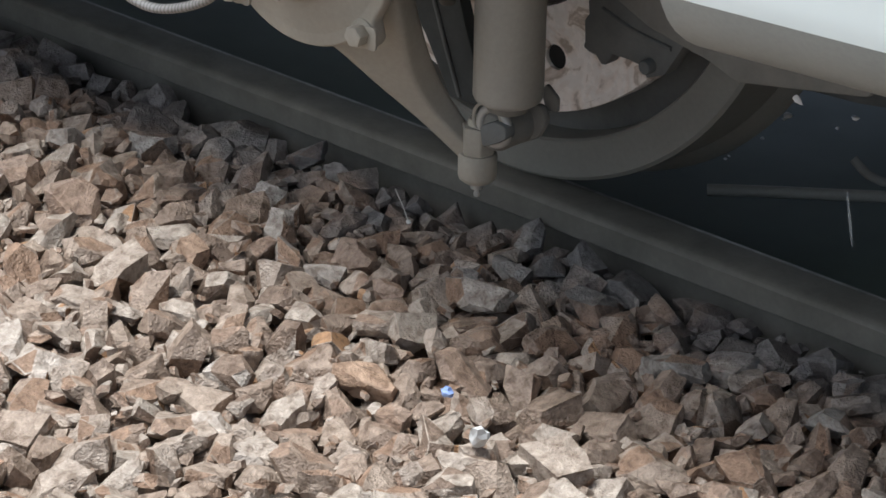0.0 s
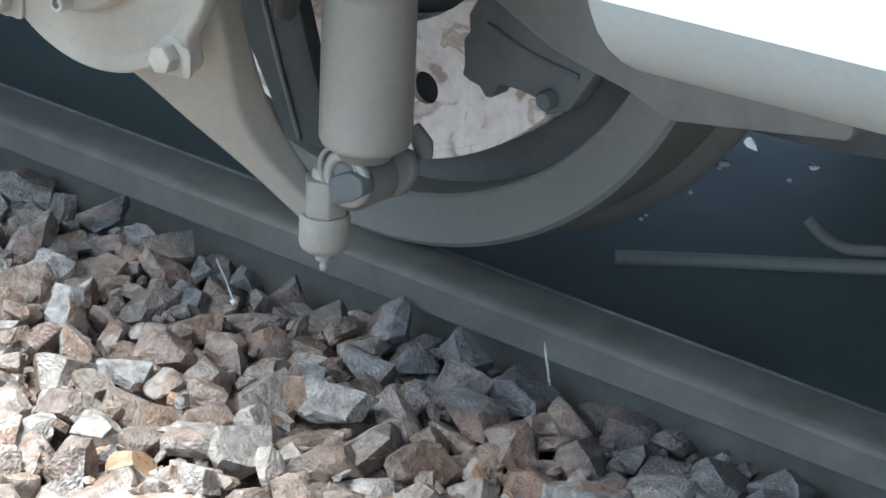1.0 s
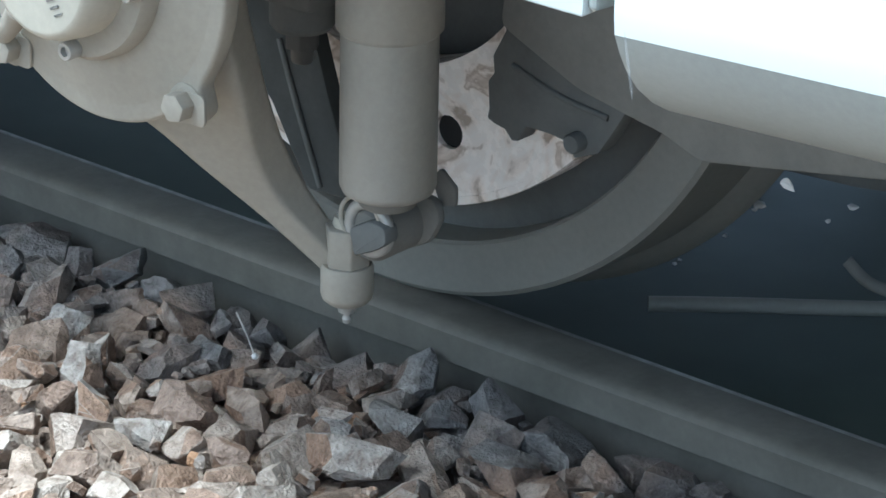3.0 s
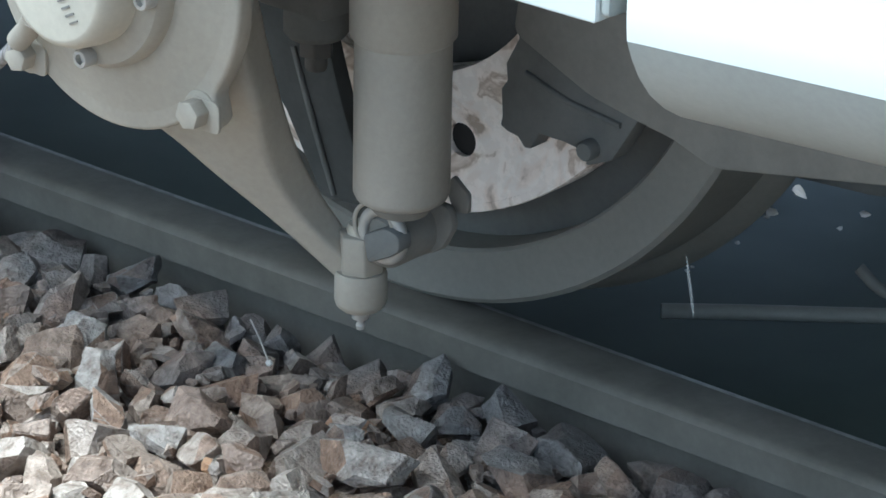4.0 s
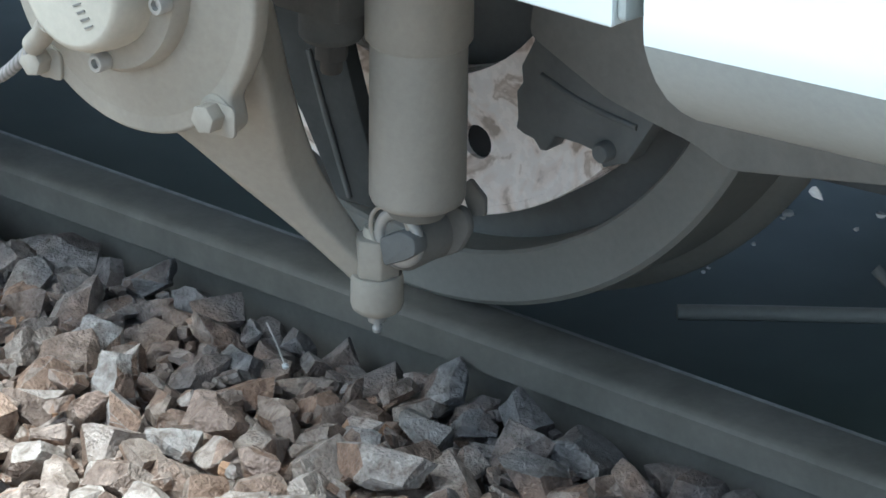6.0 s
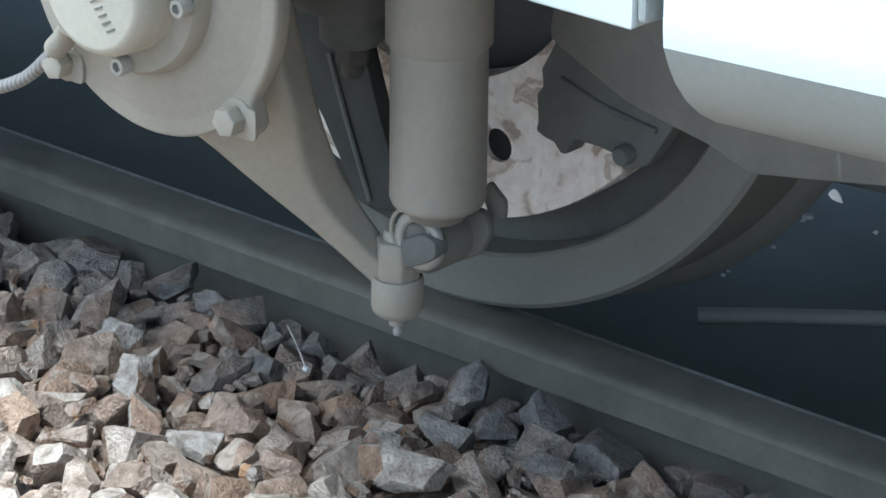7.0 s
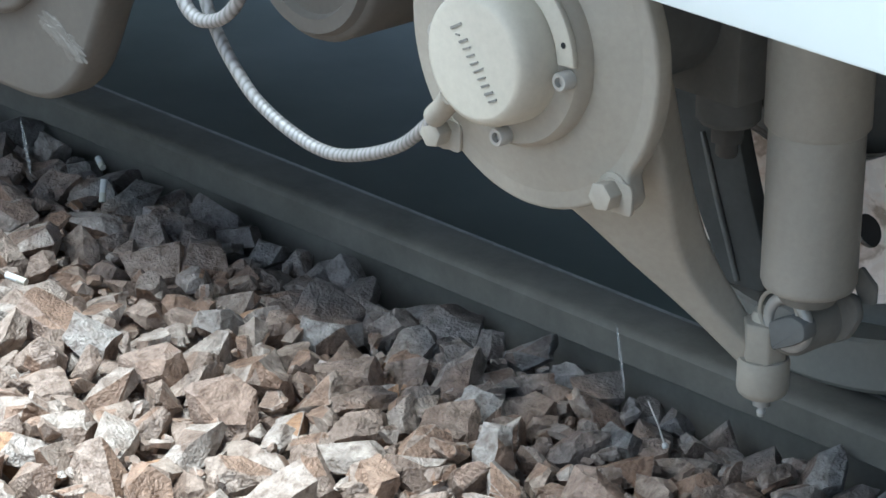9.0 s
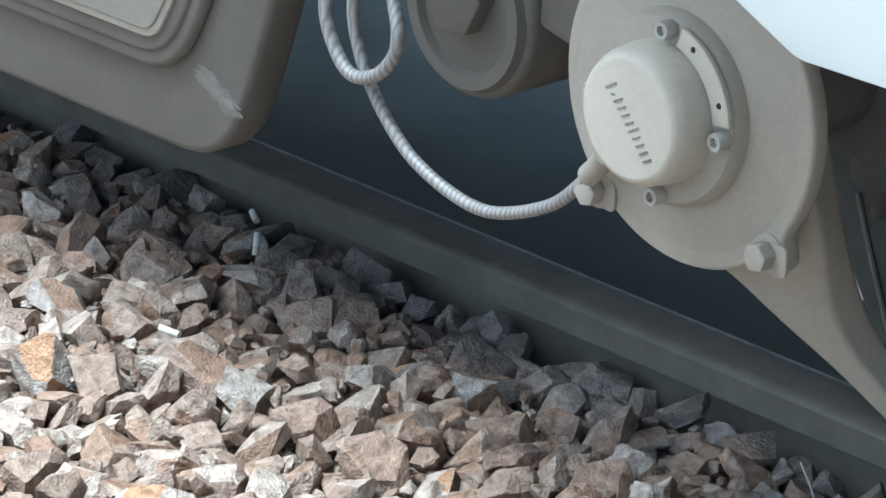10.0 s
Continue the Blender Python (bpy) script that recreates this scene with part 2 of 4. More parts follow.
def spline(points, steps=10):
    pts = [Vector(p) for p in points]
    out = []
    for i in range(len(pts) - 1):
        p0, p1, p2, p3 = pts[max(i - 1, 0)], pts[i], pts[i + 1], pts[min(i + 2, len(pts) - 1)]
        for j in range(steps):
            t = j / steps
            out.append(0.5 * (2 * p1 + (p2 - p0) * t + (2 * p0 - 5 * p1 + 4 * p2 - p3) * t * t + (3 * p1 - p0 - 3 * p2 + p3) * t ** 3))
    return out + [pts[-1]]


def tube(points, radius, segs=12, wave=0.0):
    """A pipe along points; wave: ribs along it."""
    bm = bmesh.new()
    rings, side = [], None
    for i, p in enumerate(points):
        d = (points[min(i + 1, len(points) - 1)] - points[max(i - 1, 0)]).normalized()
        side = (side - d * side.dot(d)).normalized() if side else d.orthogonal().normalized()
        up = d.cross(side)
        r = radius * (1 + (wave if i % 2 else 0))
        rings.append([bm.verts.new(p + (side * math.cos(2 * math.pi * k / segs) + up * math.sin(2 * math.pi * k / segs)) * r) for k in range(segs)])
    for a, b in zip(rings, rings[1:]):
        for k in range(segs):
            bm.faces.new((a[k], a[(k + 1) % segs], b[(k + 1) % segs], b[k]))
    bm.faces.new(rings[0][::-1])
    bm.faces.new(rings[-1])
    return bm


# ---- large structure ----
AXLE = 0.43          # axle height over the rail's top, the wheel's radius
BED = -0.046         # top of the ballast beside the rail

bm = bmesh.new()
bmesh.ops.create_grid(bm, x_segments=40, y_segments=40, size=150)
for v in bm.verts:
    v.co.z = -0.135
ground = new("ground", mesh_of("ground", bm, EARTH))
tagged(ground, "brownish gravel ground beside the track", "ground", kind="structure")


def build_rail(name, y, flip):
    """Flat-bottomed rail; the profile's outer top corner lies at y."""
    s = -1 if flip else 1
    prof = [(0.0, -0.006), (0.004, -0.001), (0.012, 0.0), (0.060, 0.0), (0.068, -0.003), (0.072, -0.012), (0.071, -0.036),
            (0.060, -0.042), (0.045, -0.052), (0.044, -0.120), (0.060, -0.136), (0.108, -0.147), (0.108, -0.158),
            (-0.036, -0.158), (-0.036, -0.147), (0.012, -0.136), (0.028, -0.120), (0.027, -0.052), (0.012, -0.042), (0.001, -0.036)]
    holder = thing(name, "worn steel running rail with dirty dark sides and a dull edge", "rail")
    b = prism([(y + s * u, w) for u, w in prof], -30, 30, 0, axes="yzx")
    part("rail_body", b, RAILSIDE, holder, smooth=30)
    top = [(y + s * u, w + 0.0015) for u, w in ((0.002, -0.0035), (0.005, -0.001), (0.012, 0.0002), (0.060, 0.0002), (0.067, -0.0025), (0.060, -0.002), (0.012, -0.002))]
    part("running_surface", prism(top, -30, 30, 0, axes="yzx"), RAILSIDE, holder, "dull steel running surface", smooth=60)
    edge = [(y + s * u, w + 0.0028) for u, w in ((0.0600, -0.0012), (0.0645, -0.0005), (0.0690, -0.003), (0.0725, -0.0085), (0.0725, -0.013), (0.066, -0.006))]
    part("worn_edge", prism(edge, -30, 30, 0, axes="yzx"), RAILTOP, holder, "bright strip worn by the wheels", smooth=60)
    return holder


build_rail("rail", -0.072, False)
build_rail("rail", 1.507, True)


def build_sleepers():
    first = None
    for i in range(-9, 8):
        x = -0.42 + i * 0.62
        if first is None:
            first = thing("sleeper", "grey concrete sleeper bedded in ballast under the rails", "sleeper", "sleepers under the track", at=(x, 0, 0))
            part("sleeper_body", prism(rounded([(-0.13, -0.34), (0.13, -0.34), (0.11, -0.160), (-0.11, -0.160)], 0.02, 3), -0.48, 2.05, 0), CONCRETE, first)
        else:
            copy_thing(first, pose(x, 0, 0))


build_sleepers()


def wet_slab():
    m, nt, b = nodes_of("wet_dark_slab")
    n1, n2 = noise_node(nt, 2.2, 5), noise_node(nt, 6, 3)
    r = ramp_node(nt, n1.outputs["Fac"], [(0.3, (0.060, 0.080, 0.068)), (0.7, (0.108, 0.135, 0.115))])
    nt.links.new(r.outputs[0], b.inputs["Base Color"])
    rr = ramp_node(nt, n2.outputs["Fac"], [(0.3, (0.34, 0.34, 0.34)), (0.7, (0.48, 0.48, 0.48))])
    nt.links.new(rr.outputs[0], b.inputs["Roughness"])
    b.inputs["Specular IOR Level"].default_value = 0.35
    return m


tagged(new("track_slab", mesh_of("track_slab", box(-14, 14, 0.045, 1.39, -0.33, -0.10, 0.01), wet_slab())),
       "smooth dark wet slab between the rails", "track slab", kind="structure")

# the car above
def build_car():
    car = thing("train_car", "white railway carriage body above the bogie", "train", at=(0, 0, 0))
    part("underframe", box(-9, 9, -0.56, 2.16, 0.95, 1.1, 0.01), BLACK, car, "black carriage underframe")
    part("body_side", box(-9, 9, -0.62, -0.56, 0.98, 2.6, 0.02), WHITE, car, "white painted carriage side")
    part("far_side", box(-9, 9, 2.16, 2.22, 0.98, 2.6, 0.02), WHITE, car)
    part("roof", box(-9, 9, -0.62, 2.22, 2.6, 2.7, 0.03), WHITE, car)
    return car


CAR = build_car()


def build_cut_skirt():
    """White panel with a slanting corner; its far end turns in."""
    outline = rounded([(-0.35, 1.0), (-0.1, 0.785), (0.231, 0.615), (0.298, 0.584), (0.663, 0.583), (0.663, 1.0)], [0, 0.02, 0.02, 0.01, 0.003, 0])
    panel = part("skirt_panel", prism(outline, -0.60, -0.582, 0.002), WHITE, CAR, "white painted skirt panel with a cut-away corner over the axle box")
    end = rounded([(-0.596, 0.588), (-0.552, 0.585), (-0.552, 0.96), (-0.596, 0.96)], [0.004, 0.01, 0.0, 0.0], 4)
    # the return's shade is painted in as grey
    part("end_return", prism(end, 0.6635, 0.672, 0.003, axes="yzx"), SHADEBAND, panel, "rounded return at the panel's end, its shade painted light grey")


build_cut_skirt()
SAG = 0.052          # rise of the long skirt per metre along the carriage


def sloped(bm, x0=0.69):
    """Lets a lengthwise part rise along the carriage."""
    for v in bm.verts:
        v.co.z += SAG * (v.co.x - x0)
    return bm


def build_curled_skirt():
    """The lower skirt: upright white face that turns in towards the track below a fold."""
    prof = [(-0.600, 1.0), (-0.600, 0.60), (-0.5998, 0.590), (-0.5985, 0.577), (-0.588, 0.577), (-0.590, 1.0)]
    holder = part("skirt_panel", sloped(prism(prof, 0.690, 2.8, 0, axes="yzx")), WHITE, CAR, "white painted skirt panel with a folded-in rounded lower edge", smooth=30)
    # below the fold the face's shade is painted in as a grey band
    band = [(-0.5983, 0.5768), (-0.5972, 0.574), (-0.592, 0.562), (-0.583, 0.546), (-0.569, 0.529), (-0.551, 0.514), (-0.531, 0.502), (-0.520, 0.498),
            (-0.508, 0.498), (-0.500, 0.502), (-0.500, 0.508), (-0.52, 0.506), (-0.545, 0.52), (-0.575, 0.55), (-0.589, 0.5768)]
    part("lower_band", sloped(prism(band, 0.690, 2.8, 0, axes="yzx")), SHADEBAND, holder, "turned-in lower band, its shade painted light grey", smooth=25)
    part("return_flange", sloped(prism([(-0.520, 0.503), (-0.508, 0.503), (-0.508, 0.55), (-0.520, 0.55)], 0.70, 2.79, 0.001, axes="yzx")), GRIME, holder, "dark inner flange")


build_curled_skirt()


# ---- wheelset ----
def build_wheelset():
    w = thing("wheelset", "railway wheel with a bright polished brake disc, standing on the rail", "wheel", at=(0, 0, AXLE))
    tyre = [(0.374, 0.0), (0.374, -0.026), (0.377, -0.030), (0.424, -0.030), (0.429, -0.026), (0.430, -0.020), (0.430, 0.050), (0.433, 0.066),
            (0.442, 0.074), (0.450, 0.084), (0.452, 0.092), (0.449, 0.101), (0.442, 0.105), (0.374, 0.105), (0.372, 0.05), (0.374, 0.0)]
    part("tyre", lathe(tyre, "y", 160), RIMSTEEL, w, "dull grey steel tyre with a flange", smooth=25)
    part("web", lathe([(0.376, 0.015), (0.15, 0.010), (0.09, 0.0), (0.09, 0.06), (0.15, 0.04), (0.376, 0.035)], "y", 96), BLACK, w, "grimy black wheel web")
    part("hub", lathe([(0.0, -0.07), (0.085, -0.07), (0.092, -0.06), (0.095, 0.11), (0.08, 0.12), (0.0, 0.12)], "y", 48), BLACK, w)
    # friction ring with bolt holes
    ro, ri, rh, rb, holes = 0.333, 0.197, 0.0168, 0.263, 10
    bm = bmesh.new()
    edges = []

    def loop(n, fn):
        vs = [bm.verts.new(fn(2 * math.pi * i / n)) for i in range(n)]
        es = [bm.edges.new((vs[i], vs[(i + 1) % n])) for i in range(n)]
        edges.extend(es)
        return vs
    rims = [loop(128, lambda a: (ro * math.cos(a), -0.040, ro * math.sin(a))), loop(96, lambda a: (ri * math.cos(a), -0.040, ri * math.sin(a)))]
    for k in range(holes):
        b = radians(-70.5) + 2 * math.pi * k / holes
        rims.append(loop(20, lambda a: (rb * math.cos(b) + rh * math.cos(a), -0.040, rb * math.sin(b) + rh * math.sin(a))))
    bmesh.ops.triangle_fill(bm, use_beauty=True, use_dissolve=False, edges=edges)
    for vs in rims:
        back = [bm.verts.new((v.co.x, 0.0, v.co.z)) for v in vs]
        for i in range(len(vs)):
            j = (i + 1) % len(vs)
            bm.faces.new((vs[i], vs[j], back[j], back[i]))
    part("brake_disc", bm, DISC, w, "bright polished brake disc with bolt holes", smooth=30)
    # added ring, black so that the bolt holes look deep and shaded
    part("hole_shade", lathe([(0.240, -0.034), (0.286, -0.034), (0.286, -0.030), (0.240, -0.030), (0.240, -0.034)], "y", 96), HOLEBLACK, w, "black ring added as the shade in the bolt holes")
    part("disc_rim", lathe([(0.326, -0.0415), (0.3335, -0.0415), (0.3345, -0.040), (0.3345, 0.0), (0.326, 0.0), (0.326, -0.0415)], "y", 128), DISC, w, "worn bright rim of the brake disc")
    part("axle", lathe([(0.0, -0.40), (0.06, -0.40), (0.065, -0.1), (0.08, 0.0), (0.08, 1.58), (0.0, 1.58)], "y", 40), GRIME, w, "grimy steel axle")
    part("far_wheel", lathe([(0.09, 1.48), (0.43, 1.47), (0.455, 1.485), (0.452, 1.5), (0.43, 1.515), (0.43, 1.605), (0.09, 1.6)], "y", 64), RIMSTEEL, w)


build_wheelset()


# ---- axle box ----
def bolt_bm(r, h, hexed=True, washer=True):
    """A bolt head towards -y, seated at y = 0."""
    bm = bmesh.new()
    if washer:
        lathe([(0, 0), (r * 1.35, 0), (r * 1.35, -0.002), (r * 1.25, -0.003), (0, -0.003)], "y", 24, bm=bm)
    pts = [(r * math.cos(radians(60 * i + 12)), r * math.sin(radians(60 * i + 12))) for i in range(6)] if hexed else [(r * math.cos(radians(18 * i)), r * math.sin(radians(18 * i))) for i in range(20)]
    return prism(pts, -0.003, -h, r * 0.1, bm)


def build_axle_box():
    a = thing("axle_box", "dusty grey axle box with round cover, end cap and swing arm", "axle box", at=(0, 0, AXLE))
    part("housing", lathe([(0.0, -0.393), (0.122, -0.393), (0.126, -0.386), (0.122, -0.365), (0.080, -0.35), (0.066, -0.33), (0.060, -0.12), (0.0, -0.12)], "y", 80), BLACK, a, smooth=30)
    # cover with two lower and two upper ears for its bolts
    outline = []
    ears = [(radians(e), 0.021) for e in (-46, 226, 46, 134)]
    for i in range(180):
        t = 2 * math.pi * i / 180
        r = 0.150
        for e, bump in ears:
            d = (t - e + math.pi) % (2 * math.pi) - math.pi
            r += bump * math.exp(-(d / 0.115) ** 4)
        outline.append((r * math.cos(t), r * math.sin(t)))
    cover = part("cover", prism(outline, -0.412, -0.392, 0.004), PAINT, a, "dusty beige-grey bearing cover", smooth=50)
    part("cover_dome", lathe([(0.135, -0.4115), (0.128, -0.414), (0.110, -0.419), (0.096, -0.424), (0.0, -0.424)], "y", 80), PAINT, cover, smooth=50)
    for e in (-46, 226, 46, 134):
        b = part("cover_bolt", bolt_bm(0.0135, 0.019), PAINT, cover, "painted hexagon bolt")
        b.location = (0.151 * math.cos(radians(e)), -0.412, 0.151 * math.sin(radians(e)))
        tab = part("lock_tab", prism(rounded([(-0.016, -0.015), (0.017, -0.017), (0.017, 0.012), (-0.016, 0.014)], 0.007, 3), -0.004, 0.0, 0.001), PAINT, cover)
        tab.location = (0.151 * math.cos(radians(e)) + 0.007, -0.412, 0.151 * math.sin(radians(e)))
    ring = part("sensor_ring", lathe([(0.0, -0.423), (0.088, -0.423), (0.087, -0.436), (0.083, -0.441), (0.064, -0.443), (0.0, -0.443)], "y", 72), PAINT, a, smooth=40)
    for e in (-5, 83, 180, 272):
        b = part("socket_screw", lathe([(0.0, -0.001), (0.0085, -0.001), (0.0085, -0.013), (0.0075, -0.0145), (0.0045, -0.0145), (0.0045, -0.009), (0.0, -0.009)], "y", 20), ZINC, ring, "small socket screw")
        b.location = (0.0765 * math.cos(radians(e)), -0.441, 0.0765 * math.sin(radians(e)))
    arc = [radians(4 + 68 * i / 16) for i in range(17)]
    sector = [(0.086 * math.cos(t), 0.086 * math.sin(t)) for t in arc] + [(0.066 * math.cos(t), 0.066 * math.sin(t)) for t in arc[::-1]]
    flange = part("sensor_flange", prism(sector, -0.4475, -0.441, 0.0015), CAPPAINT, ring, "pale raised flange segment", smooth=40)
    # flat black discs paint the shade of two small holes
    for e in (18, 58):
        hole = part("tapped_hole", lathe([(0.0, -0.4478), (0.0028, -0.4478), (0.0030, -0.446), (0.0, -0.446)], "y", 16), HOLEBLACK, ring, "small black disc as the shade in a tapped hole")
        hole.location = (0.077 * math.cos(radians(e)), 0, 0.077 * math.sin(radians(e)))
    cap = part("end_cap", lathe([(0.0635, -0.442), (0.0635, -0.452), (0.0615, -0.470), (0.0575, -0.4795), (0.0535, -0.4825), (0.051, -0.483), (0.0, -0.483)], "y", 80), CAPPAINT, a, "pale beige-grey round end cap", smooth=40)
    # embossed maker's mark, as plain bars
    p0, p1 = Vector((-0.020, 0.026)), Vector((0.026, -0.030))
    d = (p1 - p0).normalized()
    n = Vector((-d.y, d.x))
    for i, (across, tall, lift) in enumerate(((1.6, 0.0075, 0.0), (0.9, 0.002, -0.003), (1.5, 0.0058, 0.0), (0.9, 0.0052, 0.0), (0.9, 0.0052, 0.0), (0.9, 0.0052, 0.0), (0.8, 0.0070, 0.001),
                                              (0.9, 0.0052, 0.0), (1.4, 0.0052, 0.0), (1.6, 0.0056, 0.0), (1.0, 0.0054, 0.0))):
        c = p0.lerp(p1, i / 10) + n * lift
        w, h = 0.0004 + 0.0005 * across, tall * 0.95
        q = [c + d * sx * w + n * sy * h + d * sy * 0.0012 for sx, sy in ((-1, -1), (1, -1), (1, 1), (-1, 1))]
        part("embossed_bar", prism([(v.x, v.y) for v in q], -0.4840, -0.4825, 0), GRIME, cap, "dark embossed mark")
    return a


AXLEBOX = build_axle_box()


def build_swing_arm():
    """The arm cast on to the axle box that runs down to the damper's foot."""
    secs = [((-0.075, -0.380, 0.36), (0.085, -0.376, 0.455), (0.075, -0.32, 0.455), (-0.06, -0.30, 0.36)),
            ((-0.053, -0.372, 0.28), (0.106, -0.372, 0.378), (0.095, -0.32, 0.373), (-0.041, -0.297, 0.268)),
            ((0.009, -0.368, 0.269), (0.12, -0.362, 0.33), (0.104, -0.31, 0.306), (0.021, -0.293, 0.257)),
            ((0.048, -0.338, 0.223), (0.103, -0.332, 0.257), (0.101, -0.285, 0.246), (0.06, -0.263, 0.211)),
            ((0.086, -0.297, 0.175), (0.101, -0.302, 0.202), (0.105, -0.262, 0.2), (0.098, -0.222, 0.163)),
            ((0.123, -0.264, 0.126), (0.131, -0.268, 0.151), (0.127, -0.245, 0.159), (0.135, -0.234, 0.126)),
            ((0.142, -0.255, 0.109), (0.144, -0.258, 0.138), (0.138, -0.24, 0.147), (0.154, -0.225, 0.109))]
    bm = bmesh.new()
    rows = [[bm.verts.new((x, y, z - AXLE)) for x, y, z in s] for s in secs]
    for a, b in zip(rows, rows[1:]):
        for i in range(4):
            bm.faces.new((a[i], a[(i + 1) % 4], b[(i + 1) % 4], b[i]))
    bm.faces.new(rows[0][::-1])
    bm.faces.new(rows[-1])
    arm = part("swing_arm", bm, PAINT, AXLEBOX, "dusty cast steel arm", smooth=180)
    crease = arm.data.attributes.new("crease_edge", "FLOAT", "EDGE")
    for i, e in enumerate(arm.data.edges):
        a, b = e.vertices
        lengthwise = abs(a - b) == 4
        crease.data[i].value = 0.65 if lengthwise else 0.1
    s = arm.modifiers.new("smooth", "SUBSURF")
    s.levels = s.render_levels = 3


build_swing_arm()


# ---- damper and its foot ----
def build_damper():
    d = thing("damper", "dusty grey hydraulic damper standing between axle box and bogie", "damper", at=(0.192, -0.25, 0.215))
    low = lathe([(0.0, 0.0), (0.036, 0.0), (0.0405, 0.003), (0.0430, 0.009), (0.0430, 0.152), (0.0, 0.152)], "z", 56)
    part("lower_tube", low, DAMPER, d, "grey damper tube", smooth=40)
    part("upper_tube", lathe([(0.0, 0.150), (0.0435, 0.150), (0.0472, 0.1545), (0.0475, 0.42), (0.0, 0.42)], "z", 56), DAMPER, d, "wider grey dust tube", smooth=40)
    part("weld_neck", lathe([(0.0, -0.012), (0.024, -0.012), (0.034, 0.002), (0.0, 0.002)], "z", 32), GRIME, d)
    eye = part("eye", lathe([(0.0, -0.010), (0.021, -0.010), (0.025, -0.006), (0.027, 0.0), (0.027, 0.05), (0.0, 0.05)], "y", 40, at=(-0.023, 0.006, -0.047)), GRIME, d, "damper eye with a rubber bush")
    ring = [(-0.017 + 0.0225 * math.cos(a), -0.004, -0.038 + 0.0225 * math.sin(a)) for a in [2 * math.pi * i / 40 for i in range(41)]]
    part("bush", tube([Vector(p) for p in ring], 0.0055, 10), ZINC, eye, "pale bush ring", smooth=80)
    part("washer", tube([Vector((p[0] - 0.008, p[1] - 0.004, p[2] + 0.006)) for p in ring], 0.0022, 8), PAINT, eye, "thin washer edge", smooth=80)
    part("foot_bracket", prism(rounded([(-0.058, -0.042), (-0.005, -0.018), (0.015, -0.017), (0.023, -0.036), (0.01, -0.061), (-0.05, -0.093)], 0.008, 4), 0.045, 0.056, 0.004), GRIME, d, "grimy foot bracket")
    part("bolt_end", prism(rounded([(-0.001, -0.005), (0.009, 0.006), (0.019, -0.002), (0.027, -0.008), (0.027, -0.026), (0.01, -0.03)], 0.003, 3), 0.060, 0.066, 0.002), GRIME, d, "dark bolt end")


build_damper()


def build_clamp_bolt():
    c = thing("clamp_bolt", "grey capped clamp bolt at the foot of the swing arm", "bolt", at=(0.143, -0.247, 0.0))
    part("cap", lathe([(0.0, 0.094), (0.018, 0.094), (0.0225, 0.098), (0.0240, 0.103), (0.0240, 0.128), (0.0225, 0.1315), (0.0, 0.1315)], "z", 40), PAINT, c, "dusty round steel cap", smooth=40)
    hexa = [(0.0215 * math.cos(radians(60 * i + 20)), 0.0215 * math.sin(radians(60 * i + 20))) for i in range(6)]
    part("hex_nut", prism(hexa, 0.131, 0.168, 0.002, axes="xyz"), PAINT, c, "dusty hexagon nut")
    part("pin_head", lathe([(0.0, 0.167), (0.0125, 0.167), (0.0135, 0.171), (0.0115, 0.177), (0.0, 0.179)], "z", 28), CAPPAINT, c, "pale pin head")
    n = part("grease_nipple", lathe([(0.0, 0.073), (0.0035, 0.073), (0.0045, 0.077), (0.003, 0.080), (0.0035, 0.083), (0.008, 0.084), (0.0085, 0.0945), (0.0, 0.0945)], "z", 20), ZINC, c, "small grease nipple")
    part("knuckle", prism(rounded([(0.017, 0.176), (0.043, 0.19), (0.059, 0.187), (0.061, 0.172), (0.049, 0.163), (0.023, 0.15)], 0.005, 3), -0.019, 0.0, 0.003), BLACK, c, "grimy dark fork end")


build_clamp_bolt()


BRACKET = [(-0.126, 0.258), (-0.108, 0.211), (-0.057, 0.213), (-0.029, 0.166), (-0.015, 0.144), (-0.007, 0.127), (0.047, 0.13), (0.047, 0.157), (0.022, 0.221), (0.004, 0.275), (-0.012, 0.335), (-0.133, 0.301)]


def build_dark_bracket():
    b = thing("spring_bracket", "grimy dark bracket behind the damper, in front of the wheel", "bracket")
    part("plate", prism(rounded(BRACKET, 0.012, 3), -0.135, -0.115, 0.003), SOOT, b)
    part("rib", tube(spline([(-0.040, -0.136, 0.27), (-0.022, -0.137, 0.222), (-0.006, -0.137, 0.181), (0.012, -0.136, 0.134)], 6), 0.003, 10), BLACK, b, "upright stiffening rib")


build_dark_bracket()


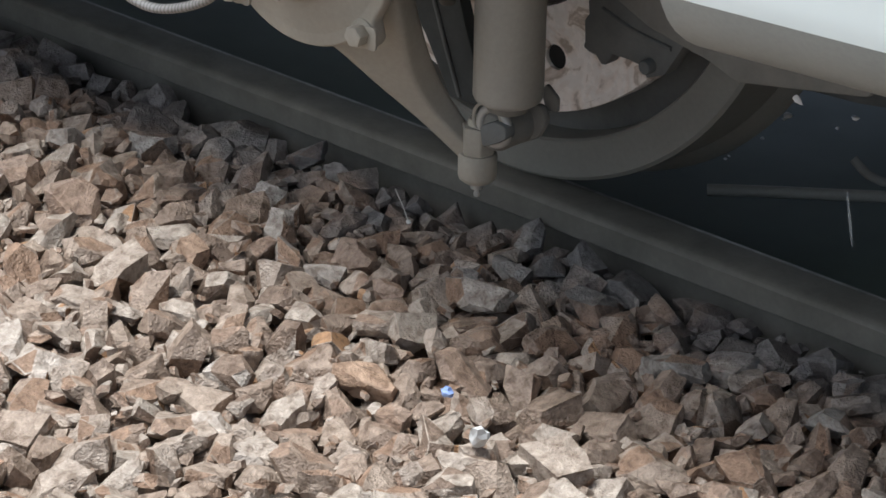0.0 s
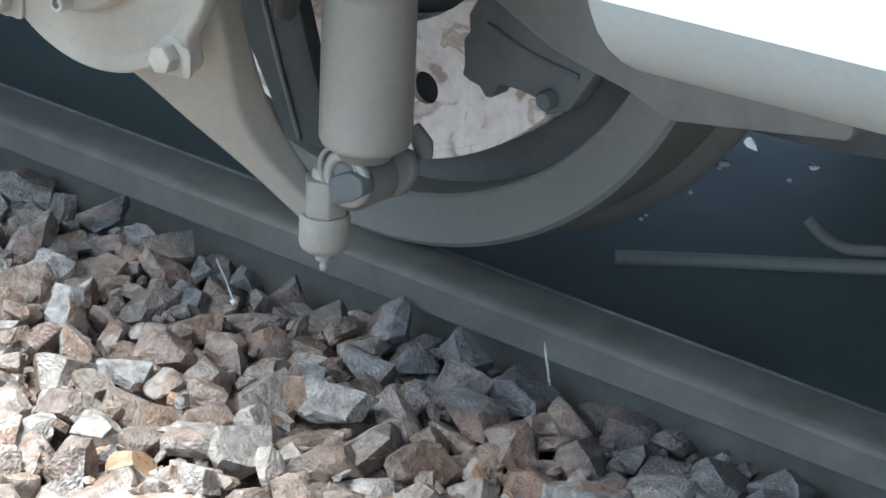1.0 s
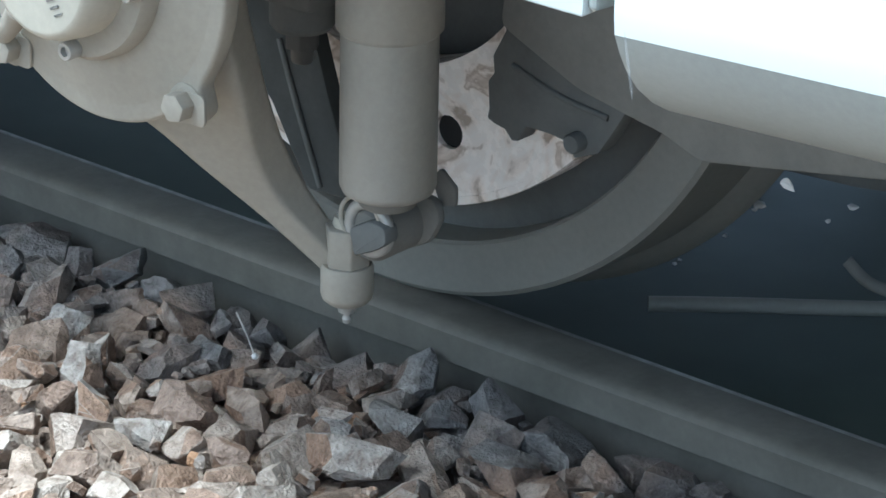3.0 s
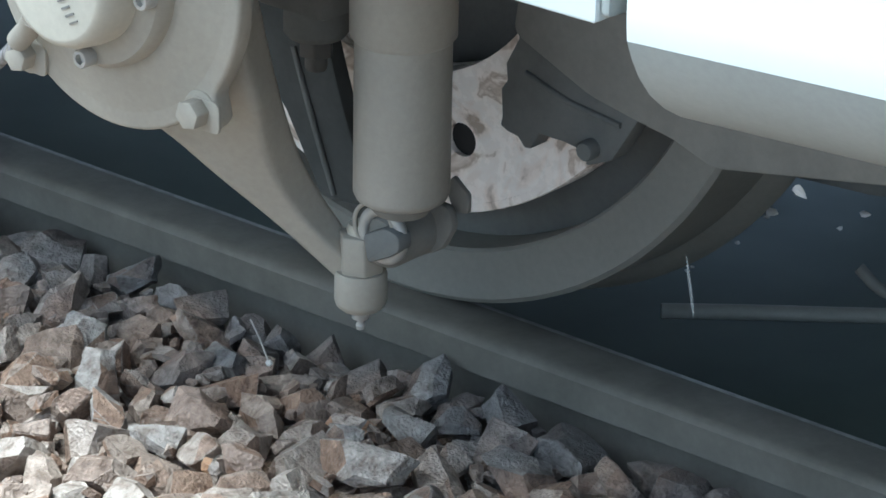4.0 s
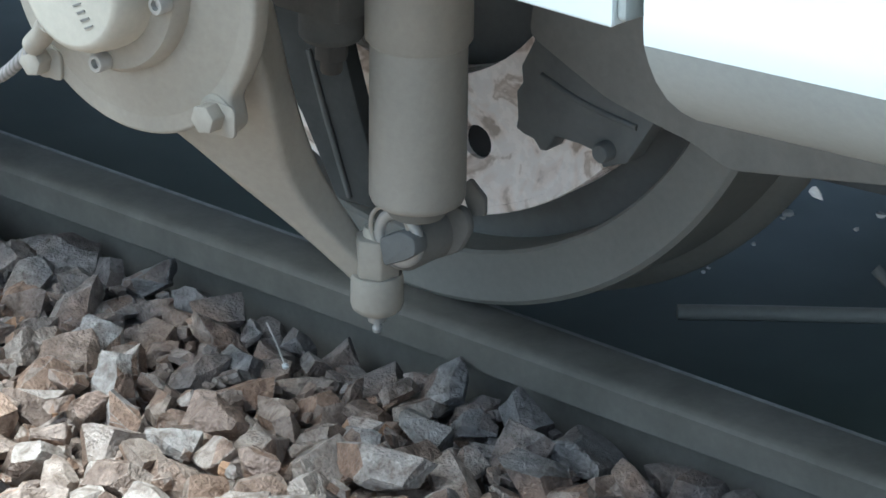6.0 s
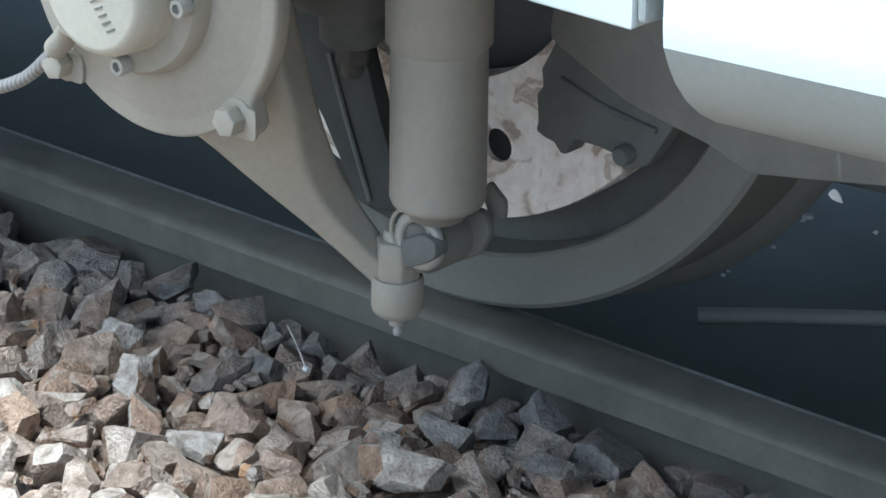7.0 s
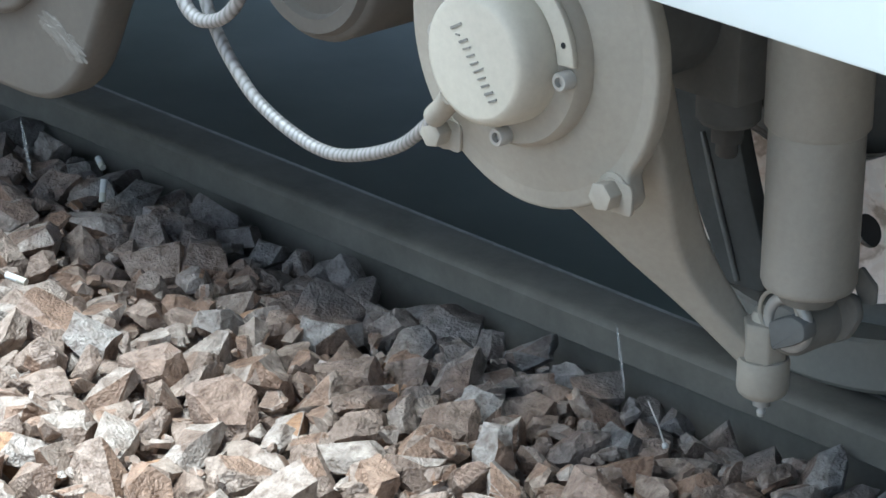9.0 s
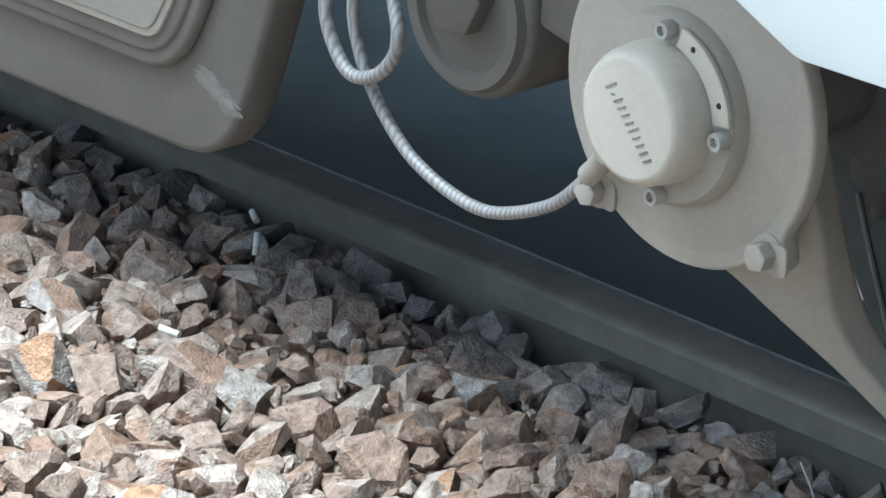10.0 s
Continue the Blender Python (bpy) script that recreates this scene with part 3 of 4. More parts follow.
# ---- brake caliper over the disc ----
def build_caliper():
    c = thing("brake_caliper", "grimy dark brake pad holder clasping the brake disc", "brake")
    pad = [(0.183, 0.36), (0.180, 0.315), (0.166, 0.288), (0.168, 0.272), (0.161, 0.262), (0.163, 0.236), (0.161, 0.226), (0.170, 0.222), (0.182, 0.220), (0.190, 0.211), (0.197, 0.212),
           (0.207, 0.229), (0.235, 0.229), (0.258, 0.226), (0.262, 0.213), (0.290, 0.225), (0.33, 0.29), (0.345, 0.40), (0.30, 0.48), (0.2, 0.48)]
    part("pad_holder", prism(pad, -0.075, -0.050, 0.002), BLACK, c)
    part("pad", prism([(0.19, 0.30), (0.20, 0.245), (0.28, 0.245), (0.31, 0.30), (0.31, 0.42), (0.2, 0.42)], -0.051, -0.042, 0), BLACK, c)
    part("rib", tube(spline([(0.19, -0.0755, 0.285), (0.24, -0.0760, 0.270), (0.30, -0.0755, 0.262)], 6), 0.003, 10), BLACK, c)
    part("pivot", lathe([(0.0, -0.088), (0.008, -0.088), (0.0095, -0.086), (0.0095, -0.07), (0.0, -0.07)], "y", 24, at=(0.268, 0, 0.232)), BLACK, c)
    part("lever", prism(rounded([(0.20, 0.335), (0.29, 0.296), (0.352, 0.284), (0.380, 0.280), (0.425, 0.264), (0.458, 0.270), (0.62, 0.30), (0.62, 0.47), (0.22, 0.47)], 0.012, 4), -0.11, -0.08, 0.004), GRIME, c)
    bm = bmesh.new()
    bmesh.ops.create_icosphere(bm, subdivisions=2, radius=0.0065)
    for v in bm.verts:
        v.co *= 1 + 0.7 * noise.noise(v.co * 160)
        v.co = Vector((v.co.x * 1.1, v.co.y * 0.25, v.co.z * 0.75 - 0.35 * abs(v.co.x)))
    chip = part("dirt_flake", bm, PALE, c, "pale curled dirt flake", smooth=0)
    chip.location = (0.517, -0.111, 0.271)


build_caliper()


def build_guard():
    """Dark sheet and pipes in the shade behind the wheel."""
    g = thing("guard_plate", "dark guard plate with flakes of pale dirt on its lower edge", "guard plate")
    part("plate", prism([(0.28, 0.19), (0.34, 0.155), (0.42, 0.160), (0.60, 0.185), (0.9, 0.22), (0.9, 0.6), (0.28, 0.6)], 0.15, 0.165, 0.002), BLACK, g)
    random.seed(5)
    for x, z, s in ((0.317, 0.115, 0.007), (0.422, 0.142, 0.007), (0.312, 0.108, 0.004), (0.28, 0.073, 0.004), (0.228, 0.032, 0.003), (0.394, 0.12, 0.004), (0.222, 0.026, 0.003)):
        bm = bmesh.new()
        bmesh.ops.create_icosphere(bm, subdivisions=1, radius=s)
        for v in bm.verts:
            v.co *= random.uniform(0.5, 1.1)
            v.co.z *= 0.6
        f = part("dirt_flake", bm, PALE, g, "pale dirt flake", smooth=0)
        f.location = (x, 0.147, z)


build_guard()


def build_pipes():
    p = thing("brake_pipe", "dim grey brake pipe crossing under the bogie", "pipe")
    part("pipe", tube(spline([(0.155, 0.20, -0.055), (0.22, 0.255, -0.055), (0.40, 0.40, -0.055), (0.75, 0.70, -0.055)], 8), 0.008, 12), DAMPER, p)
    q = thing("brake_pipe", "bent grey pipe end in the shade behind the wheel", "pipe")
    part("pipe", tube(spline([(0.385, 0.2, 0.06), (0.415, 0.21, 0.038), (0.46, 0.25, 0.032), (0.7, 0.45, 0.037)], 8), 0.006, 12), GRIME, q)


build_pipes()


def build_bolt_stack():
    b = thing("suspension_stop", "dusty grey stop bolt with stacked nuts hanging from the bogie frame", "bolt", at=(0.046, -0.20, 0.0))
    part("block", box(-0.045, 0.04, -0.035, 0.04, 0.347, 0.46, 0.008), GRIME, b)
    part("collar", lathe([(0, 0.319), (0.026, 0.319), (0.030, 0.324), (0.030, 0.35), (0, 0.35)], "z", 32), GRIME, b)
    hexa = [(0.0165 * math.cos(radians(60 * i + 5)), 0.0165 * math.sin(radians(60 * i + 5))) for i in range(6)]
    part("nut", prism(hexa, 0.300, 0.320, 0.0015, axes="xyz"), CASTING, b)
    part("stud", lathe([(0, 0.286), (0.009, 0.286), (0.0105, 0.289), (0.0105, 0.302), (0, 0.302)], "z", 20), CASTING, b)


build_bolt_stack()


# ---- bogie frame casting beyond the axle box ----
def build_frame_casting():
    y = -0.38
    f = thing("bogie_casting", "dusty grey rounded casting with a recessed panel", "casting")
    outer = rounded([(-2.0, 0.168), (-0.694, 0.168), (-0.610, 0.355), (-0.525, 0.70), (-2.0, 0.70)], [0, 0.075, 0.1, 0, 0], 12)
    part("body", prism(outer, y, y + 0.05, 0.009), CASTING, f, smooth=60)
    part("mounting_block", box(-0.95, -0.70, y + 0.048, -0.255, 0.57, 0.68, 0.004), BLACK, f, "dark mounting block")
    # a stepped pressing: broad rim, groove, bright lip and flat centre
    steps = ((0.000, 0.014, 0.008, CASTING, "rim_step", 0.075), (0.018, 0.018, 0.005, CASTING, "groove_step", 0.055), (0.038, 0.022, 0.002, PAINT, "bright_lip", 0.022), (0.047, 0.0245, 0.002, DAMPER, "panel", 0.018))
    for inset, proud, bevel, mat, name, r in steps:
        rim = rounded([(-1.9, 0.252 + inset), (-0.757 - inset * 0.55, 0.252 + inset), (-0.694 - inset, 0.36), (-0.622 - inset, 0.64), (-1.9, 0.64)], [0, r, 0.05, 0, 0], 10)
        part(name, prism(rim, y - proud, y + 0.004, bevel), mat, f, smooth=60)
    bm = bmesh.new()
    bmesh.ops.create_icosphere(bm, subdivisions=5, radius=1)
    for v in bm.verts:
        k = 1 + 0.45 * noise.noise(v.co * 2.2 + Vector((4.1, 0, 0))) + 0.25 * noise.noise(v.co * 6.0)
        v.co = Vector((v.co.x * 0.036 * k, v.co.y * 0.0022 * k, v.co.z * 0.013 * k))
    lump = part("weld_patch", bm, SCUFF, f, "rough paler weld patch", smooth=60)
    lump.location, lump.rotation_euler = (-0.700, y + 0.0004, 0.250), (0, 0.42, 0)


build_frame_casting()


def build_bracket_lug():
    y = -0.30
    g = thing("frame_lug", "dusty grey rounded lug with a hexagon bolt, behind the cable", "bracket")
    out = [(-0.408 + 0.092 * math.cos(a), 0.394 + 0.092 * math.sin(a)) for a in [math.pi + math.pi * i / 24 for i in range(25)]]
    part("lug", prism(out + [(-0.300, 0.56), (-0.52, 0.56)], y, y + 0.12, 0.01), CASTING, g, smooth=50)
    part("recess_rim", lathe([(0.060, 0.004), (0.066, -0.008), (0.080, -0.008), (0.086, 0.004), (0.060, 0.004)], "y", 48, at=(-0.408, y, 0.394)), CASTING, g, "raised round rim")
    hexa = [(-0.412 + 0.044 * math.cos(radians(60 * i)), 0.412 + 0.044 * math.sin(radians(60 * i))) for i in range(6)]
    part("hexagon_bolt", prism(hexa, y - 0.02, y + 0.01, 0.003), CASTING, g)
    part("arm", prism(rounded([(-0.34, 0.40), (-0.17, 0.36), (-0.12, 0.6), (-0.34, 0.6)], 0.03, 5), y + 0.01, y + 0.10, 0.008), CASTING, g)
    part("beam", box(-0.75, 0.9, y + 0.02, y + 0.16, 0.56, 0.74, 0.02), BLACK, g, "dark bogie side beam")


build_bracket_lug()


def build_cable():
    c = thing("sensor_cable", "braided steel sensor cable looping from the end cap", "cable")
    pts = [(-0.068, -0.443, 0.366), (-0.086, -0.43, 0.352), (-0.112, -0.425, 0.328), (-0.154, -0.42, 0.294), (-0.207, -0.42, 0.270), (-0.253, -0.42, 0.260), (-0.301, -0.42, 0.266),
           (-0.350, -0.42, 0.284), (-0.383, -0.42, 0.309), (-0.408, -0.42, 0.337), (-0.428, -0.42, 0.372), (-0.437, -0.42, 0.42), (-0.43, -0.41, 0.50)]
    part("sleeve", tube(spline(pts, 14), 0.0062, 14, wave=0.012), BRAID, c, smooth=80)
    lo = [(-0.47, -0.415, 0.47), (-0.466, -0.43, 0.412), (-0.452, -0.432, 0.375), (-0.424, -0.434, 0.352), (-0.391, -0.432, 0.358), (-0.367, -0.43, 0.381), (-0.360, -0.43, 0.408), (-0.379, -0.42, 0.440), (-0.40, -0.41, 0.50)]
    part("loop", tube(spline(lo, 12), 0.0068, 14, wave=0.012), BRAID, c, smooth=80)
    part("gland", tube([Vector(p) for p in ((-0.062, -0.446, 0.374), (-0.082, -0.434, 0.355), (-0.100, -0.43, 0.339))], 0.0105, 16), PAINT, c, "grey cable gland")


build_cable()


# ---- ballast ----
def stone_forms(count, seed, fine):
    """Broken-stone blocks about one unit long, split along flat faces: vertices, faces and, for each face, fresh (0) or weathered (1)."""
    rng = random.Random(seed)
    forms = []
    for _ in range(count):
        bm = bmesh.new()
        bmesh.ops.create_cube(bm, size=1.0)
        skew = rng.uniform(-0.2, 0.2)
        for v in bm.verts:
            v.co += Vector([rng.uniform(-0.06, 0.06) for _ in range(3)])
            v.co.x += skew * v.co.y
        bmesh.ops.triangulate(bm, faces=bm.faces)
        for f in bm.faces:
            f.material_index = 1 if rng.random() < 0.2 else 0
        for _ in range(rng.randrange(8, 13)):
            n = Vector([rng.gauss(0, 1) for _ in range(3)]).normalized()
            d = rng.uniform(0.34, 0.5)
            bmesh.ops.bisect_plane(bm, geom=bm.verts[:] + bm.edges[:] + bm.faces[:], dist=1e-5, plane_co=n * d, plane_no=n, clear_outer=True)
            rim = [e for e in bm.edges if e.is_boundary]
            kind = 1 if rng.random() < 0.3 else 0
            for f in bmesh.ops.holes_fill(bm, edges=rim, sides=0)["faces"] if rim else []:
                f.material_index = kind
        bmesh.ops.dissolve_limit(bm, angle_limit=0.12, verts=bm.verts, edges=bm.edges, delimit={"MATERIAL"})
        if fine:
            bmesh.ops.bevel(bm, geom=bm.edges[:], offset=0.035, segments=1, affect="EDGES", clamp_overlap=True)
            bmesh.ops.triangulate(bm, faces=bm.faces)
            bmesh.ops.subdivide_edges(bm, edges=[e for e in bm.edges if e.calc_length() > 0.2], cuts=1)
        bmesh.ops.triangulate(bm, faces=bm.faces)
        off = rng.uniform(0, 50)
        scale = Vector((1.12, rng.uniform(0.62, 0.95), rng.uniform(0.42, 0.72)))
        for v in bm.verts:
            if fine:
                v.co += v.co.normalized() * (0.06 * noise.noise(v.co * 2.6 + Vector((off, 0, 0))) + 0.04 * noise.noise(v.co * 8.0 + Vector((0, off, 0))))
            v.co *= scale
        bmesh.ops.recalc_face_normals(bm, faces=bm.faces)
        bm.verts.index_update()
        forms.append((np.array([v.co[:] for v in bm.verts]), np.array([[v.index for v in f.verts] for f in bm.faces]), np.array([f.material_index for f in bm.faces])))
        bm.free()
    return forms


def bed_height(x, y):
    """The heaped surface: a little higher away from the rail, uneven."""
    return BED - 0.012 + 0.014 * noise.noise((x * 4.0, y * 4.0, 3.1)) + 0.02 * min(max(-y - 0.05, 0), 0.5)


# conspicuous stones: x, y, size, tint (pale, grey, brown, orange)
BIG_STONES = [
    (-0.14, -0.30, 0.064, "p"), (-0.08, -0.35, 0.050, "p"), (0.10, -0.10, 0.056, "g"), (0.15, -0.18, 0.052, "g"), (0.17, -0.14, 0.045, "g"), (0.20, -0.10, 0.058, "g"),
    (0.28, -0.11, 0.065, "g"), (0.28, -0.18, 0.063, "g"), (0.18, -0.27, 0.071, "p"), (-0.00, -0.36, 0.052, "p"), (0.09, -0.35, 0.046, "b"), (-0.01, -0.30, 0.060, "b"),
    (-0.10, -0.17, 0.047, "g"), (-0.30, -0.10, 0.058, "g"), (0.12, -0.24, 0.052, "g"), (-0.23, -0.23, 0.058, "g"), (-1.20, -0.26, 0.060, "p"), (-0.94, -0.41, 0.071, "p"),
    (-0.78, -0.55, 0.070, "p"), (-0.68, -0.42, 0.079, "b"), (-0.61, -0.42, 0.064, "p"), (-0.56, -0.29, 0.065, "p"), (-0.51, -0.42, 0.071, "b"), (-0.39, -0.43, 0.085, "b"),
    (-0.48, -0.22, 0.059, "g"), (-0.17, -0.43, 0.041, "o"), (0.30, -0.45, 0.076, "b"), (0.31, -0.57, 0.059, "b"), (0.23, -0.53, 0.072, "o"), (0.47, -0.25, 0.089, "g"),
    (0.68, -0.23, 0.059, "g"), (0.10, -0.63, 0.060, "p"),
]


def pack(rng, taken, x0, x1, y0, y1, sizes, tries, gap):
    """Throws stones of falling size on to the bed where they touch no other."""
    cell, grid = 0.06, {}

    def put(x, y, size):
        grid.setdefault((int(x // cell), int(y // cell)), []).append((x, y, size))
    for x, y, size in taken:
        put(x, y, size)
    out = []
    for size in sizes:
        for _ in range(tries):
            x, y = rng.uniform(x0, x1), rng.uniform(y0, y1)
            cx, cy = int(x // cell), int(y // cell)
            if all((x - a) ** 2 + (y - b) ** 2 > (gap * (size + c)) ** 2 for i in (-2, -1, 0, 1, 2) for j in (-2, -1, 0, 1, 2) for a, b, c in grid.get((cx + i, cy + j), ())):
                put(x, y, size)
                out.append((x, y, size))
                break
    return out


def build_ballast():
    forms, plain = stone_forms(48, 11, True), stone_forms(24, 12, False)
    rng = random.Random(7)
    spots = []
    y = -1.35
    while y < -0.075:
        x = -2.0
        while x < 1.3:
            px, py = x + rng.uniform(-0.018, 0.018), min(y + rng.uniform(-0.018, 0.018), -0.088)
            spots.append((px, py, bed_height(px, py) - 0.032 + rng.uniform(-0.008, 0.008), rng.uniform(0.035, 0.055), 0))
            x += 0.042
        y += 0.042
    big = [(a, b, c) for a, b, c, _ in BIG_STONES]
    sizes = sorted((min(max(rng.gauss(0.040, 0.014), 0.018), 0.080) for _ in range(5200)), reverse=True)
    top = pack(rng, big, -1.9, 1.25, -1.3, -0.088, sizes, 14, 0.385)
    chips = pack(rng, big + top, -1.6, 1.1, -1.1, -0.088, sorted((rng.uniform(0.010, 0.024) for _ in range(1500)), reverse=True), 8, 0.34)
    spots += [(a, b, bed_height(a, b) - 0.004 - 0.10 * c + rng.uniform(-0.009, 0.009), c, 1) for a, b, c in top]
    spots += [(a, b, bed_height(a, b) + rng.uniform(-0.008, 0.002), c, 2) for a, b, c in chips]
    far = []
    y = -2.7
    while y < -0.09:
        x = -4.6
        while x < 4.2:
            px, py = x + rng.uniform(-0.02, 0.02), y + rng.uniform(-0.02, 0.02)
            if not (-1.98 < px < 1.28 and py > -1.34) and py < -0.1:
                far.append((px, py, bed_height(px, py) - 0.014 + rng.uniform(-0.008, 0.008), rng.uniform(0.045, 0.085), 3))
            x += 0.058
        y += 0.055
    spots += far
    bed = thing("ballast_bed", "heap of crushed brownish limestone ballast beside the rail", "ballast", kind="structure")
    meshes = []
    for v, t, kinds in forms:
        me = bpy.data.meshes.new("ballast_stone")
        me.from_pydata(v.tolist(), [], t.tolist())
        me.materials.append(STONE)
        me.materials.append(CRUST)
        me.polygons.foreach_set("material_index", kinds.tolist())
        meshes.append(me)
    V, F, K, base, singles = [], [], [], 0, 0
    for px, py, size, kind in BIG_STONES:
        me = rng.choice(meshes).copy()
        me.materials[0] = STONE_KINDS[kind]
        ob = new("ballast_stone", me)
        turn = Euler((rng.gauss(0, 0.3), rng.gauss(0, 0.3), rng.uniform(-0.5, 0.9)))
        ob.matrix_local = Matrix.LocRotScale((px, py, bed_height(px, py) + 0.002), turn.to_quaternion(), (size * 0.95, size * 0.95, size))
        ob.parent = bed
        singles += 1
    order = sorted(spots, key=lambda s: abs(s[0] - 0.0) + 2.2 * abs(s[1] + 0.22))
    for px, py, pz, size, layer in order:
        k = rng.randrange(len(forms))
        m = Euler((rng.gauss(0, 0.42), rng.gauss(0, 0.42), rng.uniform(0, 6.28))).to_matrix()
        if layer == 1 and singles < 300:
            ob = new("ballast_stone", meshes[k])
            ob.matrix_local = Matrix.LocRotScale((px, py, pz), m.to_quaternion(), (size, size, size))
            ob.parent = bed
            singles += 1
            continue
        v, t, kinds = plain[k % len(plain)] if layer in (0, 2, 3) else forms[k]
        V.append((v * size) @ np.array(m).T + np.array((px, py, pz)))
        F.append(t + base)
        K.append(kinds)
        base += len(v)
    me = bpy.data.meshes.new("ballast_stones")
    me.from_pydata(np.concatenate(V).tolist(), [], np.concatenate(F).tolist())
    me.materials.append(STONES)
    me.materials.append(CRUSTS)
    me.polygons.foreach_set("material_index", np.concatenate(K).tolist())
    rest = new("ballast_stones", me)
    rest.parent = bed
    tagged(rest, "closely packed crushed limestone", kind="stuff")


build_ballast()


def build_litter():
    def scrap(name, label, category, at, size, material, turn):
        rng = random.Random(len(label))
        bm = bmesh.new()
        bmesh.ops.create_icosphere(bm, subdivisions=2, radius=0.5)
        for v in bm.verts:
            v.co *= 1 + 0.5 * noise.noise(v.co * 4 + Vector((rng.random() * 9, 0, 0)))
            v.co = Vector((v.co.x * size[0], v.co.y * size[1], v.co.z * size[2]))
        ob = new(name, mesh_of(name, bm, material, 0))
        ob.matrix_world = pose(*at, *turn)
        tagged(ob, label, category)

    def butt(at, turn, length=0.026):
        c = thing("cigarette_end", "white cigarette end lying on the ballast", "litter", "cigarette ends on the ballast", at=at)
        c.rotation_euler = [radians(v) for v in turn]
        part("paper", lathe([(0.0, 0.0), (0.0037, 0.0), (0.0039, 0.001), (0.0039, length * 0.6), (0.0, length * 0.6)], "x", 14), PALE, c)
        part("filter", lathe([(0.0, length * 0.6), (0.0040, length * 0.6), (0.0040, length), (0.0, length)], "x", 14), CAPPAINT, c, "tan filter tip")

    wire = [Vector((-0.047, -0.189, 0.005)), Vector((-0.015, -0.198, -0.028))]
    tagged(new("wire_scrap", mesh_of("wire_scrap", tube([wire[0], wire[0].lerp(wire[1], 0.5) + Vector((0.001, 0, 0.001)), wire[1]], 0.0009, 8), ZINC)), "short pale wire leaning on the stones", "litter")
    # a glint at the wire's foot, put in as a pale chip
    scrap("glint_chip", "tiny bright glass chip among the stones", "litter", (-0.015, -0.198, -0.028), (0.007, 0.006, 0.006), PALE, (10, 20, 30))
    scrap("plastic_scrap", "small crumpled blue plastic scrap on the stones", "litter", (0.359, -0.534, -0.015), (0.015, 0.012, 0.012), BLUE, (20, 10, 30))
    scrap("paper_scrap", "crumpled white paper scrap on the stones", "litter", (0.459, -0.591, -0.015), (0.022, 0.016, 0.04), PALE, (30, 20, 30))
    butt((-0.905, -0.167, -0.018), (0, 60, -50))
    butt((-0.963, -0.129, -0.018), (0, 20, -20), 0.018)
    butt((-0.747, -0.425, -0.015), (0, 5, 15))


build_litter()


# ---- rain ----
def rain_water(name="rain_water", alpha=0.075):
    m, nt, b = nodes_of(name)
    b.inputs["Base Color"].default_value = (0.85, 0.9, 0.92, 1)
    b.inputs["Roughness"].default_value, b.inputs["Alpha"].default_value = 0.15, alpha
    return m


# seconds, the place at that time, the streak's length
RAIN = [
    (2.5, 0.460, -0.653, 0.483, 0.059), (2.5, 0.662, -0.582, 0.316, 0.107), (2.5, 0.717, -0.490, 0.400, 0.067), (2.5, 0.648, -0.523, 0.443, 0.056),
    (2.5, 0.657, -0.499, 0.471, 0.043), (0.0, 1.426, -1.295, 0.787, 0.045), (1.0, 0.736, -0.683, 0.329, 0.037), (4.5, 0.478, -0.674, 0.459, 0.090),
    (7.5, 0.281, -0.860, 0.452, 0.103), (7.5, 0.317, -0.832, 0.447, 0.092), (9.0, 0.109, -1.042, 0.519, 0.043), (9.0, 0.449, -0.771, 0.385, 0.055),
    (9.5, 0.385, -0.781, 0.442, 0.070), (9.5, 0.460, -0.739, 0.375, 0.055), (2.0, 0.330, -0.766, 0.479, 0.062), (5.0, 0.338, -0.803, 0.432, 0.054),
    (7.0, 0.733, -0.448, 0.501, 0.116), (8.0, 0.678, -0.546, 0.410, 0.094), (8.5, 0.603, -0.619, 0.375, 0.076),
    (8.0, 0.418, -0.939, 0.545, 0.060), (8.0, 0.474, -0.882, 0.542, 0.045), (8.0, 0.795, -0.664, 0.448, 0.085),
]
FALL = Vector((0.117, 0.095, -1.0)) * 6.5


